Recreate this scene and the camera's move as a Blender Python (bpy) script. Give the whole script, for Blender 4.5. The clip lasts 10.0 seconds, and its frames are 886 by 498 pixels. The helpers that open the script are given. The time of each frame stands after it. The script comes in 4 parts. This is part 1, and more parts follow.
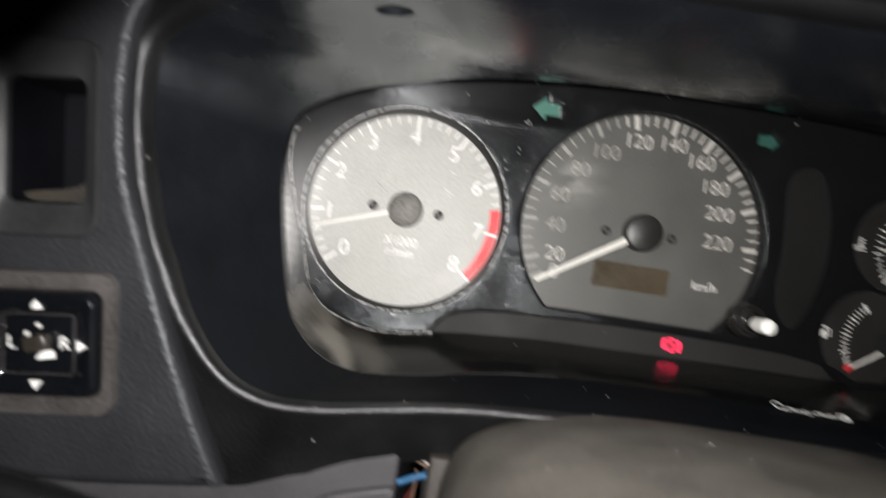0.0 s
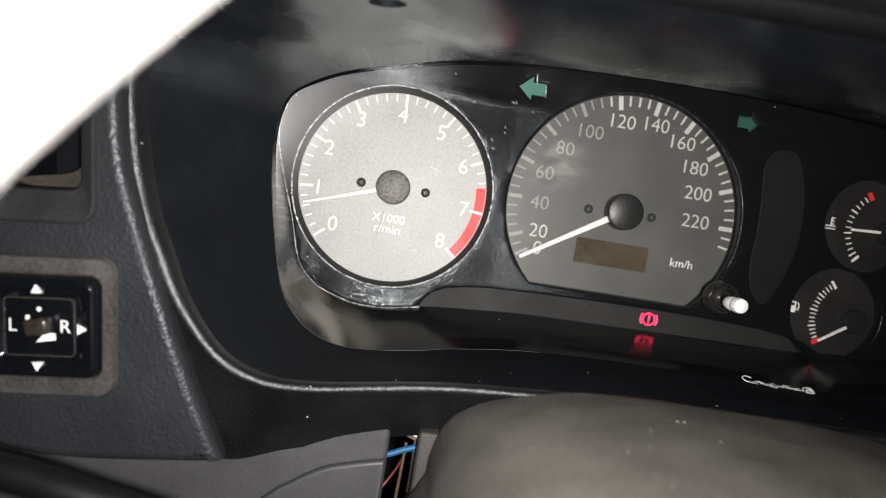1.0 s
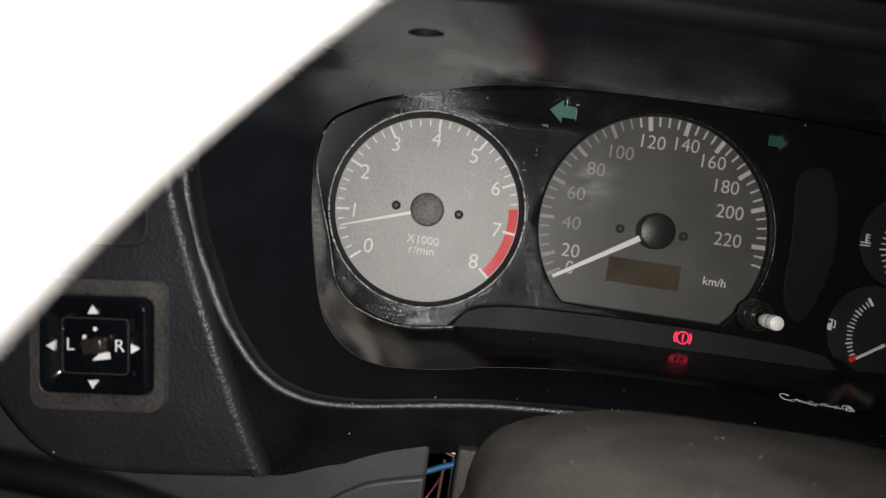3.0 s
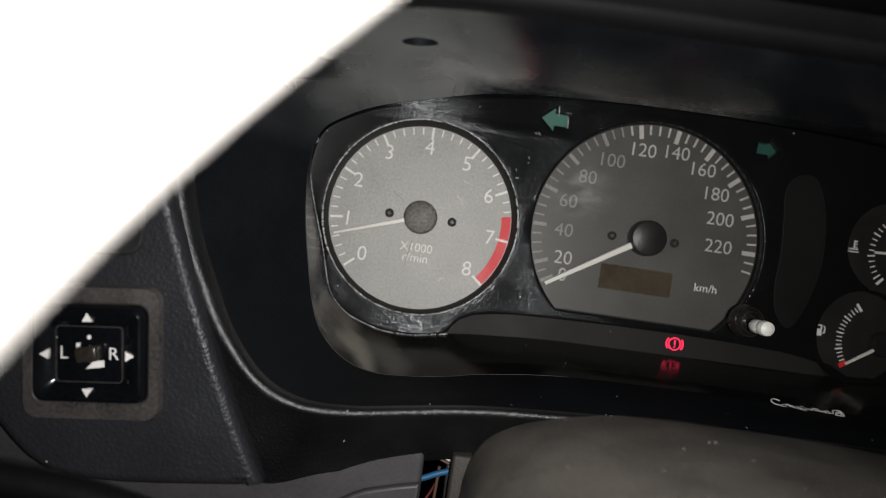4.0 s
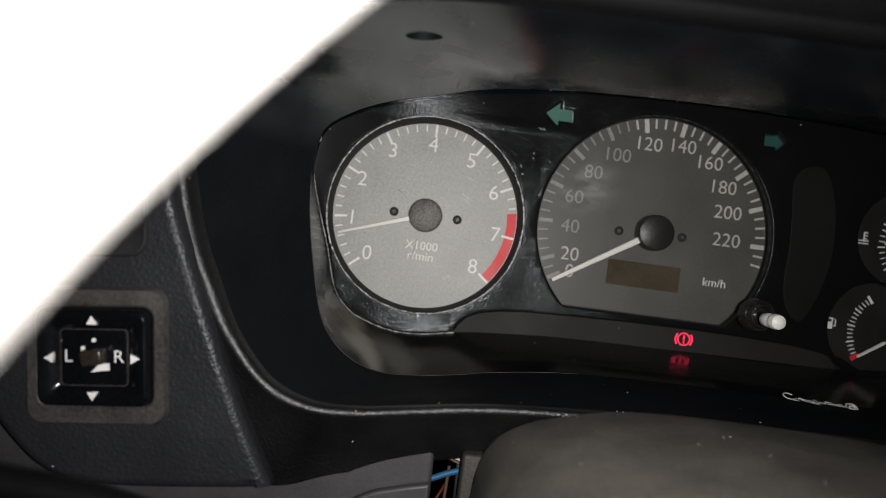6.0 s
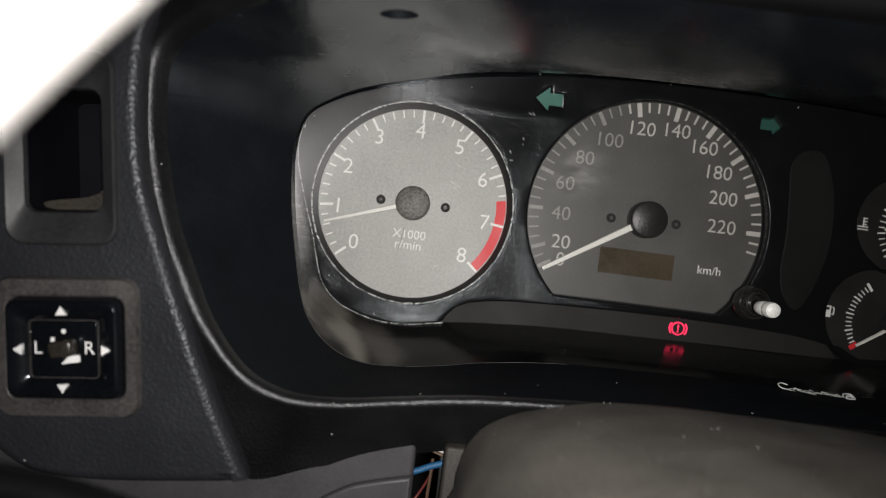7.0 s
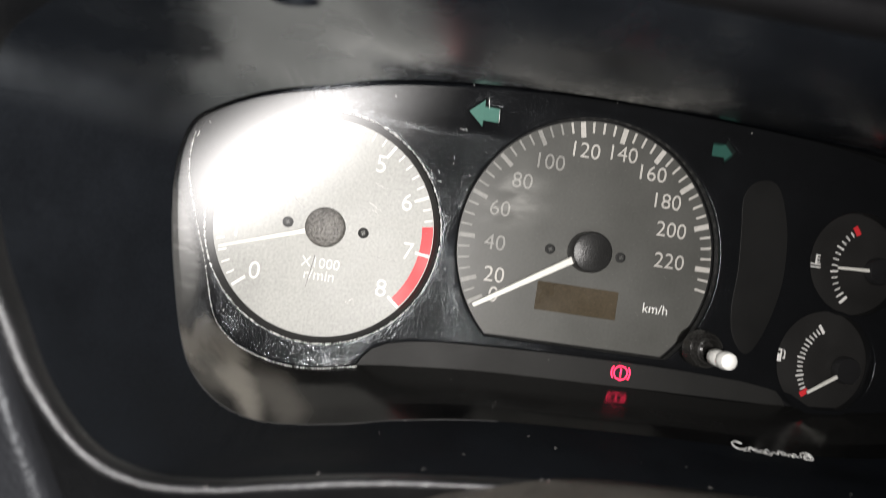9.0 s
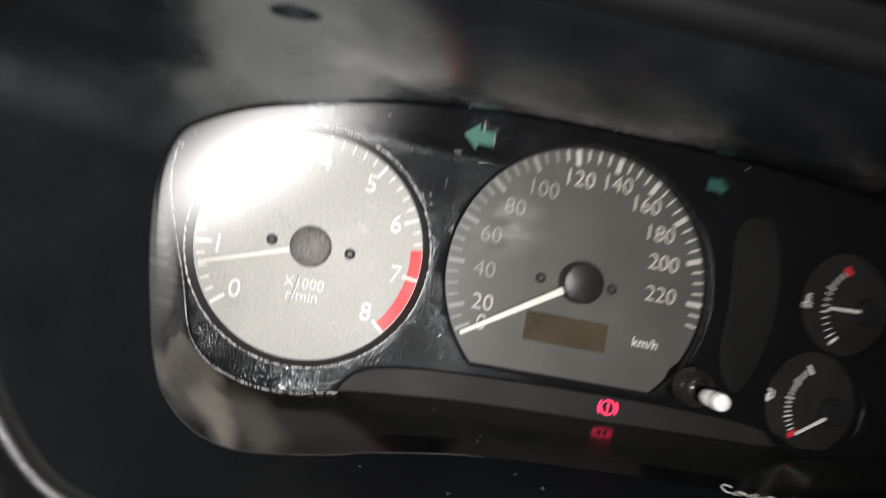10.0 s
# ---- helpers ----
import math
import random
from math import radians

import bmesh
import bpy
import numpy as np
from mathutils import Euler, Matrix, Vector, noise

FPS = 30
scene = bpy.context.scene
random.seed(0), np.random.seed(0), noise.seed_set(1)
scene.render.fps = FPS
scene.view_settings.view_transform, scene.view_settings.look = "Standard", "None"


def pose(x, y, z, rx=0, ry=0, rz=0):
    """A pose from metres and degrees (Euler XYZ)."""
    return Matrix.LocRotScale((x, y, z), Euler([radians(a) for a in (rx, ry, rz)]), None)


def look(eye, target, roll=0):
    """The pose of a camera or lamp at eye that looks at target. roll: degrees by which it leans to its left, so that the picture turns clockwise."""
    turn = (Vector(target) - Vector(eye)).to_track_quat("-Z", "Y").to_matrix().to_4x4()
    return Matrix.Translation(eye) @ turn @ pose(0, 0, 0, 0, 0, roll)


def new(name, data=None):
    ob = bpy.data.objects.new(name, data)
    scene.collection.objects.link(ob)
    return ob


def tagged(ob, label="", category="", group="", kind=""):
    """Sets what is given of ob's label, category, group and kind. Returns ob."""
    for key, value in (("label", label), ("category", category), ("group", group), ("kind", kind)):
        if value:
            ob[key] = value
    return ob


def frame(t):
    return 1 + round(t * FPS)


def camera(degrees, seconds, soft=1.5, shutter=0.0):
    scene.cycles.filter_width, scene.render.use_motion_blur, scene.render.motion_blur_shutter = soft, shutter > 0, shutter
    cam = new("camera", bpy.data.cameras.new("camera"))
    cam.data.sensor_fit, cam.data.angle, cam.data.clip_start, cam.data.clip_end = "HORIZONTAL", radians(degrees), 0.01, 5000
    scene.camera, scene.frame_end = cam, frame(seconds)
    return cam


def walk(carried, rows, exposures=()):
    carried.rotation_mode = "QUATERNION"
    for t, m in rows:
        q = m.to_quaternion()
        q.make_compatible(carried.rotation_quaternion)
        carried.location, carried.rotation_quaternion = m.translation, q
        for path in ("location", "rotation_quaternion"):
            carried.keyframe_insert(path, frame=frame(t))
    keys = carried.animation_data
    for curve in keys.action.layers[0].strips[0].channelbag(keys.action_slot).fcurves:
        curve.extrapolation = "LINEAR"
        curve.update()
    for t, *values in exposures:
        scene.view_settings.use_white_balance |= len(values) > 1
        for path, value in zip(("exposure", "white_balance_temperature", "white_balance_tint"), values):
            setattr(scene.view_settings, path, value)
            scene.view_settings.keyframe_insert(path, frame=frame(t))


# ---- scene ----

cam = camera(66.8, 10.0, soft=0.8, shutter=0.8)
PATH = [
    (0, (0.01620, -0.30368, -0.01687), (0.01952, 0.01630, -0.01465), 8.96),
    (0.1, (0.01518, -0.30382, -0.01654), (0.02554, 0.01599, -0.02073), 9.08),
    (0.5, (0.01162, -0.31020, -0.00959), (0.02292, 0.00924, -0.02468), 9.17),
    (1, (0.01173, -0.31067, -0.00850), (0.02750, 0.00853, -0.02471), 9.29),
    (1.5, (0.01082, -0.31785, -0.00921), (0.01817, 0.00176, -0.02334), 8.86),
    (2, (0.00943, -0.31728, -0.00927), (0.01295, 0.00249, -0.02084), 8.39),
    (2.5, (0.00858, -0.31595, -0.00977), (0.00983, 0.00389, -0.01977), 8.67),
    (4, (0.00687, -0.31780, -0.01060), (0.01262, 0.00214, -0.01315), 8.50),
    (4.5, (0.00805, -0.31507, -0.01243), (0.01309, 0.00486, -0.01656), 8.24),
    (5, (0.00534, -0.31483, -0.01223), (0.00888, 0.00512, -0.01616), 7.83),
    (6.5, (0.00660, -0.31528, -0.01197), (0.01127, 0.00468, -0.01415), 7.58),
    (7, (0.01409, -0.30864, -0.01252), (0.01633, 0.01128, -0.01922), 7.31),
    (7.5, (0.01277, -0.30970, -0.01317), (0.01656, 0.01026, -0.01733), 7.40),
    (8, (0.01639, -0.30222, -0.01254), (0.01180, 0.01754, -0.00113), 7.99),
    (8.5, (0.01939, -0.29187, -0.00761), (0.01097, 0.02801, -0.00919), 7.70),
    (8.7, (0.01821, -0.27604, -0.00694), (0.04483, 0.04279, -0.01312), 9.57),
    (9, (0.01984, -0.26967, -0.00306), (0.05236, 0.04867, -0.00127), 8.50),
    (9.5, (0.01975, -0.27304, -0.00687), (0.05167, 0.04485, 0.01110), 9.93),
    (9.9, (0.01425, -0.26839, -0.00722), (0.05805, 0.04767, 0.01700), 10.31),
    (10, (0.01640, -0.26150, -0.00033), (0.05729, 0.05568, 0.01073), 10.80),
]
EXPOSURES = [(0, 0.47), (1, 0.55), (1.5, 0.27), (2, -0.06), (2.5, -0.33), (4, -0.58), (4.5, -0.48), (5, -0.55), (6.5, -0.56), (7, -0.36), (7.5, 0.3), (8, 0.67), (8.5, 0.78), (9, 0.58), (9.5, 0.38), (10, 0.45)]
walk(cam, [(t, look(eye, target, roll)) for t, eye, target, roll in PATH], EXPOSURES)
cam.data.dof.use_dof = True
cam.data.dof.focus_distance = 0.265
cam.data.dof.aperture_fstop = 7.5

# ---- light: a dark car cabin, lit by one small torch held beside the camera ----
world = bpy.data.worlds.new("cabin_dusk")
scene.world = world
world.use_nodes = True
world.node_tree.nodes["Background"].inputs[0].default_value = (0.7, 0.85, 1.0, 1)
world.node_tree.nodes["Background"].inputs[1].default_value = 0.008

torch = new("torch", bpy.data.lights.new("torch", "SPOT"))
torch.data.energy = 4.0
torch.data.color = (1.0, 0.962, 0.938)
torch.data.shadow_soft_size = 0.004
torch.data.spot_size = radians(124)
torch.data.spot_blend = 1.0
torch.matrix_world = look((0.0225, -0.3195, -0.0105), (0.004, 0.0, 0.006))

MM = 0.001


# ---- materials ----
def material(name, base, rough=0.5, metal=0.0, grain=0.0, grain_size=0.001, speck=0.0, speck_size=0.075, vary=0.15, spec=0.5, kind="noise", coat=0.0, tint=None, ior=1.5, matte_below=None, sheen=(1, 1, 1), creased=None, glare_streaks=(), worn=None):
    """A procedural surface: base colour with two scales of variation, grain relief and dust specks."""
    m = bpy.data.materials.new(name)
    m.use_nodes = True
    nt = m.node_tree
    n, l = nt.nodes, nt.links
    b = n["Principled BSDF"]
    b.inputs["Metallic"].default_value = metal
    b.inputs["Specular IOR Level"].default_value = spec
    b.inputs["IOR"].default_value = ior
    b.inputs["Specular Tint"].default_value = (*sheen, 1)
    b.inputs["Coat Weight"].default_value = coat
    b.inputs["Coat Roughness"].default_value = 0.08
    co = n.new("ShaderNodeTexCoord")
    big = n.new("ShaderNodeTexNoise")
    big.inputs["Scale"].default_value = 45
    big.inputs["Detail"].default_value = 5
    small = n.new("ShaderNodeTexNoise")
    small.inputs["Scale"].default_value = 900
    small.inputs["Detail"].default_value = 3
    l.new(co.outputs["Object"], big.inputs["Vector"])
    l.new(co.outputs["Object"], small.inputs["Vector"])
    add = n.new("ShaderNodeMath")
    add.operation = "ADD"
    l.new(big.outputs["Fac"], add.inputs[0])
    l.new(small.outputs["Fac"], add.inputs[1])
    ramp = n.new("ShaderNodeMapRange")
    ramp.inputs["From Min"].default_value = 0.7
    ramp.inputs["From Max"].default_value = 1.3
    l.new(add.outputs[0], ramp.inputs["Value"])
    mix = n.new("ShaderNodeMix")
    mix.data_type = "RGBA"
    lo = [c * (1 - vary) for c in base]
    hi = [min(1, c * (1 + vary)) for c in (tint or base)]
    mix.inputs["A"].default_value = (*lo, 1)
    mix.inputs["B"].default_value = (*hi, 1)
    l.new(ramp.outputs[0], mix.inputs["Factor"])
    colour = mix.outputs["Result"]
    if speck:
        dust = n.new("ShaderNodeTexVoronoi")
        dust.inputs["Scale"].default_value = 240
        l.new(co.outputs["Object"], dust.inputs["Vector"])
        lim = n.new("ShaderNodeMath")
        lim.operation = "LESS_THAN"
        lim.inputs[1].default_value = speck_size
        l.new(dust.outputs["Distance"], lim.inputs[0])
        few = n.new("ShaderNodeSeparateColor")
        l.new(dust.outputs["Color"], few.inputs[0])
        pick = n.new("ShaderNodeMath")
        pick.operation = "LESS_THAN"
        pick.inputs[1].default_value = speck
        l.new(few.outputs[0], pick.inputs[0])
        both = n.new("ShaderNodeMath")
        both.operation = "MULTIPLY"
        l.new(lim.outputs[0], both.inputs[0])
        l.new(pick.outputs[0], both.inputs[1])
        mix2 = n.new("ShaderNodeMix")
        mix2.data_type = "RGBA"
        mix2.inputs["B"].default_value = (0.55, 0.54, 0.5, 1)
        l.new(both.outputs[0], mix2.inputs["Factor"])
        l.new(colour, mix2.inputs["A"])
        colour = mix2.outputs["Result"]
    for x0, z0, x1, z1, wide, much in glare_streaks:
        # a streak of reflected light painted along a line in the x-z plane
        run = Vector((x1 - x0, 0, z1 - z0))
        shift = n.new("ShaderNodeVectorMath")
        shift.operation = "SUBTRACT"
        shift.inputs[1].default_value = (x0 + 0.004, 0, z0 + 0.004)
        l.new(co.outputs["Object"], shift.inputs[0])
        ripple = n.new("ShaderNodeVectorMath")
        ripple.operation = "MULTIPLY_ADD"
        ripple.inputs[1].default_value = (0.008, 0, 0.008)
        l.new(big.outputs["Color"], ripple.inputs[0])
        l.new(shift.outputs[0], ripple.inputs[2])
        parts = []
        for axis in (run.normalized(), Vector((-run.z, 0, run.x)).normalized()):
            dot = n.new("ShaderNodeVectorMath")
            dot.operation = "DOT_PRODUCT"
            dot.inputs[1].default_value = axis
            l.new(ripple.outputs[0], dot.inputs[0])
            parts.append(dot.outputs["Value"])
        across = n.new("ShaderNodeMath")
        across.operation = "ABSOLUTE"
        l.new(parts[1], across.inputs[0])
        body = n.new("ShaderNodeMapRange")
        body.interpolation_type = "SMOOTHERSTEP"
        body.inputs["From Min"].default_value, body.inputs["From Max"].default_value = wide, 0.0
        body.inputs["To Max"].default_value = much
        l.new(across.outputs[0], body.inputs["Value"])
        middle = n.new("ShaderNodeMath")
        middle.operation = "SUBTRACT"
        middle.inputs[1].default_value = run.length / 2
        l.new(parts[0], middle.inputs[0])
        along = n.new("ShaderNodeMath")
        along.operation = "ABSOLUTE"
        l.new(middle.outputs[0], along.inputs[0])
        ends = n.new("ShaderNodeMapRange")
        ends.interpolation_type = "SMOOTHSTEP"
        ends.inputs["From Min"].default_value, ends.inputs["From Max"].default_value = run.length / 2, run.length / 4
        l.new(along.outputs[0], ends.inputs["Value"])
        fade = n.new("ShaderNodeMath")
        fade.operation = "MULTIPLY"
        l.new(body.outputs[0], fade.inputs[0])
        l.new(ends.outputs[0], fade.inputs[1])
        # mixes the painted reflection streak over the base colour
        dusty = n.new("ShaderNodeMix")
        dusty.data_type = "RGBA"
        dusty.inputs["B"].default_value = (0.29, 0.27, 0.235, 1)
        l.new(fade.outputs[0], dusty.inputs["Factor"])
        l.new(colour, dusty.inputs["A"])
        colour = dusty.outputs["Result"]
    l.new(colour, b.inputs["Base Color"])
    rr = n.new("ShaderNodeMapRange")
    rr.inputs["From Min"].default_value = 0.3
    rr.inputs["From Max"].default_value = 0.7
    rr.inputs["To Min"].default_value = max(0.02, rough - 0.08)
    rr.inputs["To Max"].default_value = min(1, rough + 0.08)
    l.new(big.outputs["Fac"], rr.inputs["Value"])
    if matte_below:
        # gloss falls and roughness rises downwards, to keep the sheen on the roof
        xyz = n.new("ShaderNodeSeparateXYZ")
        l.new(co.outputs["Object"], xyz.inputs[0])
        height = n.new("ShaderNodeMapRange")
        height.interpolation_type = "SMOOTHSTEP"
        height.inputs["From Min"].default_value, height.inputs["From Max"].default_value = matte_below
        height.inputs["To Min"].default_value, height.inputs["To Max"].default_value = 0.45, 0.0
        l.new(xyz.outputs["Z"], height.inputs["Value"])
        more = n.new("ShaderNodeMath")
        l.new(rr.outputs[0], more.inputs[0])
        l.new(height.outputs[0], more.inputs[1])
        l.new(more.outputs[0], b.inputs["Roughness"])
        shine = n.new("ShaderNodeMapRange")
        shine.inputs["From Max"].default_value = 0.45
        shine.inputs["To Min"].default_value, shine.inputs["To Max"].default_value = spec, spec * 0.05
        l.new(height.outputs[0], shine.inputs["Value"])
        # the sheen's right end is put in by cutting gloss along x
        sheen_fade = n.new("ShaderNodeMapRange")
        sheen_fade.interpolation_type = "SMOOTHSTEP"
        sheen_fade.inputs["From Min"].default_value, sheen_fade.inputs["From Max"].default_value = worn
        sheen_fade.inputs["To Min"].default_value, sheen_fade.inputs["To Max"].default_value = 1.0, 0.4
        l.new(xyz.outputs["X"], sheen_fade.inputs["Value"])
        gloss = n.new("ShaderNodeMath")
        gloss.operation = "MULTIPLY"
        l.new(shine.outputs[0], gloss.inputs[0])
        l.new(sheen_fade.outputs[0], gloss.inputs[1])
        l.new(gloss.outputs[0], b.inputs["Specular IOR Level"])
    else:
        l.new(rr.outputs[0], b.inputs["Roughness"])
    if grain:
        bump = n.new("ShaderNodeBump")
        bump.inputs["Strength"].default_value = grain
        bump.inputs["Distance"].default_value = 0.0004
        if kind == "leather":
            tex = n.new("ShaderNodeTexVoronoi")
            tex.feature = "SMOOTH_F1"
            tex.inputs["Scale"].default_value = 1 / grain_size
            warp = n.new("ShaderNodeMix")
            warp.data_type = "VECTOR"
            warp.inputs["Factor"].default_value = 0.0006
            l.new(co.outputs["Object"], warp.inputs["A"])
            l.new(small.outputs["Color"], warp.inputs["B"])
            l.new(warp.outputs["Result"], tex.inputs["Vector"])
            out = tex.outputs["Distance"]
        else:
            tex = n.new("ShaderNodeTexNoise")
            tex.inputs["Scale"].default_value = 1 / grain_size
            tex.inputs["Detail"].default_value = 4
            l.new(co.outputs["Object"], tex.inputs["Vector"])
            out = tex.outputs["Fac"]
        l.new(out, bump.inputs["Height"])
        if creased:
            # shallow creases running back towards the instruments
            comb = n.new("ShaderNodeMapping")
            comb.inputs["Scale"].default_value = (330, 22, 60)
            l.new(co.outputs["Object"], comb.inputs["Vector"])
            fold = n.new("ShaderNodeTexNoise")
            fold.inputs["Scale"].default_value = 1.0
            fold.inputs["Detail"].default_value = 2
            l.new(comb.outputs[0], fold.inputs["Vector"])
            where = n.new("ShaderNodeSeparateXYZ")
            l.new(co.outputs["Object"], where.inputs[0])
            back = n.new("ShaderNodeMapRange")
            back.interpolation_type = "SMOOTHSTEP"
            back.inputs["From Min"].default_value, back.inputs["From Max"].default_value = creased
            l.new(where.outputs["Y"], back.inputs["Value"])
            side = n.new("ShaderNodeMath")
            side.operation = "ADD"
            side.inputs[1].default_value = 0.011
            l.new(where.outputs["X"], side.inputs[0])
            away = n.new("ShaderNodeMath")
            away.operation = "ABSOLUTE"
            l.new(side.outputs[0], away.inputs[0])
            near = n.new("ShaderNodeMapRange")
            near.interpolation_type = "SMOOTHSTEP"
            near.inputs["From Min"].default_value, near.inputs["From Max"].default_value = 0.027, 0.015
            l.new(away.outputs[0], near.inputs["Value"])
            spot = n.new("ShaderNodeMath")
            spot.operation = "MULTIPLY"
            l.new(back.outputs[0], spot.inputs[0])
            l.new(near.outputs[0], spot.inputs[1])
            crease = n.new("ShaderNodeBump")
            crease.inputs["Distance"].default_value = 0.0012
            l.new(spot.outputs[0], crease.inputs["Strength"])
            l.new(fold.outputs["Fac"], crease.inputs["Height"])
            l.new(crease.outputs[0], bump.inputs["Normal"])
        l.new(bump.outputs[0], b.inputs["Normal"])
    return m


def glowing(name, colour, strength):
    m = bpy.data.materials.new(name)
    m.use_nodes = True
    b = m.node_tree.nodes["Principled BSDF"]
    b.inputs["Base Color"].default_value = (*colour, 1)
    b.inputs["Emission Color"].default_value = (*colour, 1)
    b.inputs["Emission Strength"].default_value = strength
    return m


def clear(name, rough=0.03, smudge=(-0.066, 0, -0.0195)):
    m = bpy.data.materials.new(name)
    m.use_nodes = True
    nt = m.node_tree
    n, l = nt.nodes, nt.links
    n.remove(n["Principled BSDF"])
    t = n.new("ShaderNodeBsdfTransparent")
    t.inputs[0].default_value = (0.96, 0.96, 0.95, 1)
    g = n.new("ShaderNodeBsdfGlossy")
    g.distribution = "BECKMANN"
    g.inputs["Roughness"].default_value = rough
    f = n.new("ShaderNodeFresnel")
    f.inputs["IOR"].default_value = 1.072
    mx = n.new("ShaderNodeMixShader")
    l.new(f.outputs[0], mx.inputs[0])
    l.new(t.outputs[0], mx.inputs[1])
    l.new(g.outputs[0], mx.inputs[2])
    # a wiped smudge and a thin film of dust
    co = n.new("ShaderNodeTexCoord")
    far = n.new("ShaderNodeVectorMath")
    far.operation = "DISTANCE"
    stretch = n.new("ShaderNodeMapping")
    stretch.inputs["Location"].default_value = smudge
    stretch.inputs["Scale"].default_value = (1, 0, 1)
    l.new(co.outputs["Object"], stretch.inputs["Vector"])
    l.new(stretch.outputs[0], far.inputs[0])
    edge = n.new("ShaderNodeMapRange")
    edge.interpolation_type = "SMOOTHSTEP"
    edge.inputs["From Min"].default_value = 0.017
    edge.inputs["From Max"].default_value = 0.002
    l.new(far.outputs["Value"], edge.inputs["Value"])
    cloud = n.new("ShaderNodeTexNoise")
    cloud.inputs["Scale"].default_value = 130
    cloud.inputs["Detail"].default_value = 4
    wipe = n.new("ShaderNodeMapping")
    wipe.inputs["Rotation"].default_value = (0, radians(58), 0)
    wipe.inputs["Scale"].default_value = (0.8, 1, 1.7)
    l.new(co.outputs["Object"], wipe.inputs["Vector"])
    l.new(wipe.outputs[0], cloud.inputs["Vector"])
    patch = n.new("ShaderNodeMapRange")
    patch.inputs["From Min"].default_value = 0.4
    patch.inputs["From Max"].default_value = 0.7
    patch.inputs["To Max"].default_value = 0.16
    l.new(cloud.outputs["Fac"], patch.inputs["Value"])
    film = n.new("ShaderNodeMath")
    film.operation = "MULTIPLY_ADD"
    l.new(edge.outputs[0], film.inputs[0])
    l.new(patch.outputs[0], film.inputs[1])
    film.inputs[2].default_value = 0.004
    dust = n.new("ShaderNodeBsdfDiffuse")
    dust.inputs[0].default_value = (0.7, 0.7, 0.66, 1)
    mx2 = n.new("ShaderNodeMixShader")
    l.new(film.outputs[0], mx2.inputs[0])
    l.new(mx.outputs[0], mx2.inputs[1])
    l.new(dust.outputs[0], mx2.inputs[2])
    l.new(mx2.outputs[0], n["Material Output"].inputs[0])
    return m


COOL = (0.9, 0.95, 1.0)
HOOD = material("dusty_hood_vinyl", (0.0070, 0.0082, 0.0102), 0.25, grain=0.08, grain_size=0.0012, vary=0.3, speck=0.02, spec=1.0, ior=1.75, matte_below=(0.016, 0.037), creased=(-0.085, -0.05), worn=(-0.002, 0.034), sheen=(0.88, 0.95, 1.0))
LIPTRIM = material("worn_trim_lip", (0.0030, 0.0032, 0.0036), 0.42, grain=0.8, grain_size=0.0009, speck=0.07, spec=0.8, ior=1.55, sheen=(0.97, 0.98, 1.0))
HOODLIP = material("dull_hood_lip", (0.0045, 0.0045, 0.005), 0.65, grain=0.3, grain_size=0.0012, speck=0.02, spec=0.12)
LEATHER = material("leathery_black_plastic", (0.0032, 0.0036, 0.0046), 0.18, grain=0.34, grain_size=0.0006, kind="leather", speck=0.05, spec=0.22, sheen=COOL)
# pale grains: glints of the black grained edges put into the colour
BEAD = material("glint_grains", (0.85, 0.85, 0.83), 0.3, vary=0.2)
LENSEDGE = material("lens_edge_plastic", (0.006, 0.006, 0.006), 0.6, grain=0.3, grain_size=0.001)
PANEL = material("worn_black_dash", (0.0190, 0.0200, 0.0226), 0.38, grain=0.6, grain_size=0.0011, kind="leather", speck=0.03, spec=0.28, sheen=(0.92, 0.96, 1.0))
# reflected streaks on the tray are put into its colour
TRAYDULL = material("streaked_black_plastic", (0.004, 0.004, 0.004), 0.2, vary=0.5, speck=0.06, spec=0.25, ior=1.37, grain=0.1, grain_size=0.0012,
                    glare_streaks=((-0.049, -0.032, -0.003, -0.073, 0.0042, 0.6), (-0.036, -0.053, 0.010, -0.066, 0.006, 0.22), (-0.046, -0.026, -0.036, -0.046, 0.003, 0.18)))
GLOSS = material("glossy_black_plastic", (0.005, 0.005, 0.005), 0.2, vary=0.2, speck=0.03, spec=0.2, grain=0.04, grain_size=0.002)
SATIN = material("satin_black_plastic", (0.012, 0.012, 0.013), 0.3)
MATTE = material("matte_black_plastic", (0.012, 0.012, 0.012), 0.75)
DARKGREY = material("dark_grey_lamp_panel", (0.0105, 0.0105, 0.010), 0.62, spec=0.35)
UNLIT = material("unlit_lamp_panel", (0.0036, 0.0036, 0.0037), 0.6, spec=0.25)
SOCKETFRAME = material("worn_socket_frame", (0.022, 0.0222, 0.0235), 0.46, grain=0.15, grain_size=0.002, vary=0.25, spec=0.35)
# dial faces share one grey: stronger and weaker light put into their base colours
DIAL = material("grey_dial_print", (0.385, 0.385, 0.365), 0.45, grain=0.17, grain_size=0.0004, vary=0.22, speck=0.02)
DIAL2 = material("grey_dial_print_dimmed", (0.078, 0.078, 0.072), 0.45, grain=0.1, grain_size=0.0006, vary=0.12)
SMALLDIAL = material("black_dial_print", (0.0115, 0.011, 0.0108), 0.5)
WHITE = material("white_print", (0.85, 0.84, 0.82), 0.5, vary=0.06)
NEEDLE = material("white_needle", (0.78, 0.77, 0.72), 0.4, vary=0.05)
REDPRINT = material("red_print", (0.75, 0.03, 0.04), 0.5, vary=0.08)
# right arrow's copy of the green, its weaker light put into the colour
GREENDIM = material("dimmed_green_filter", (0.022, 0.085, 0.068), 0.35, vary=0.1)
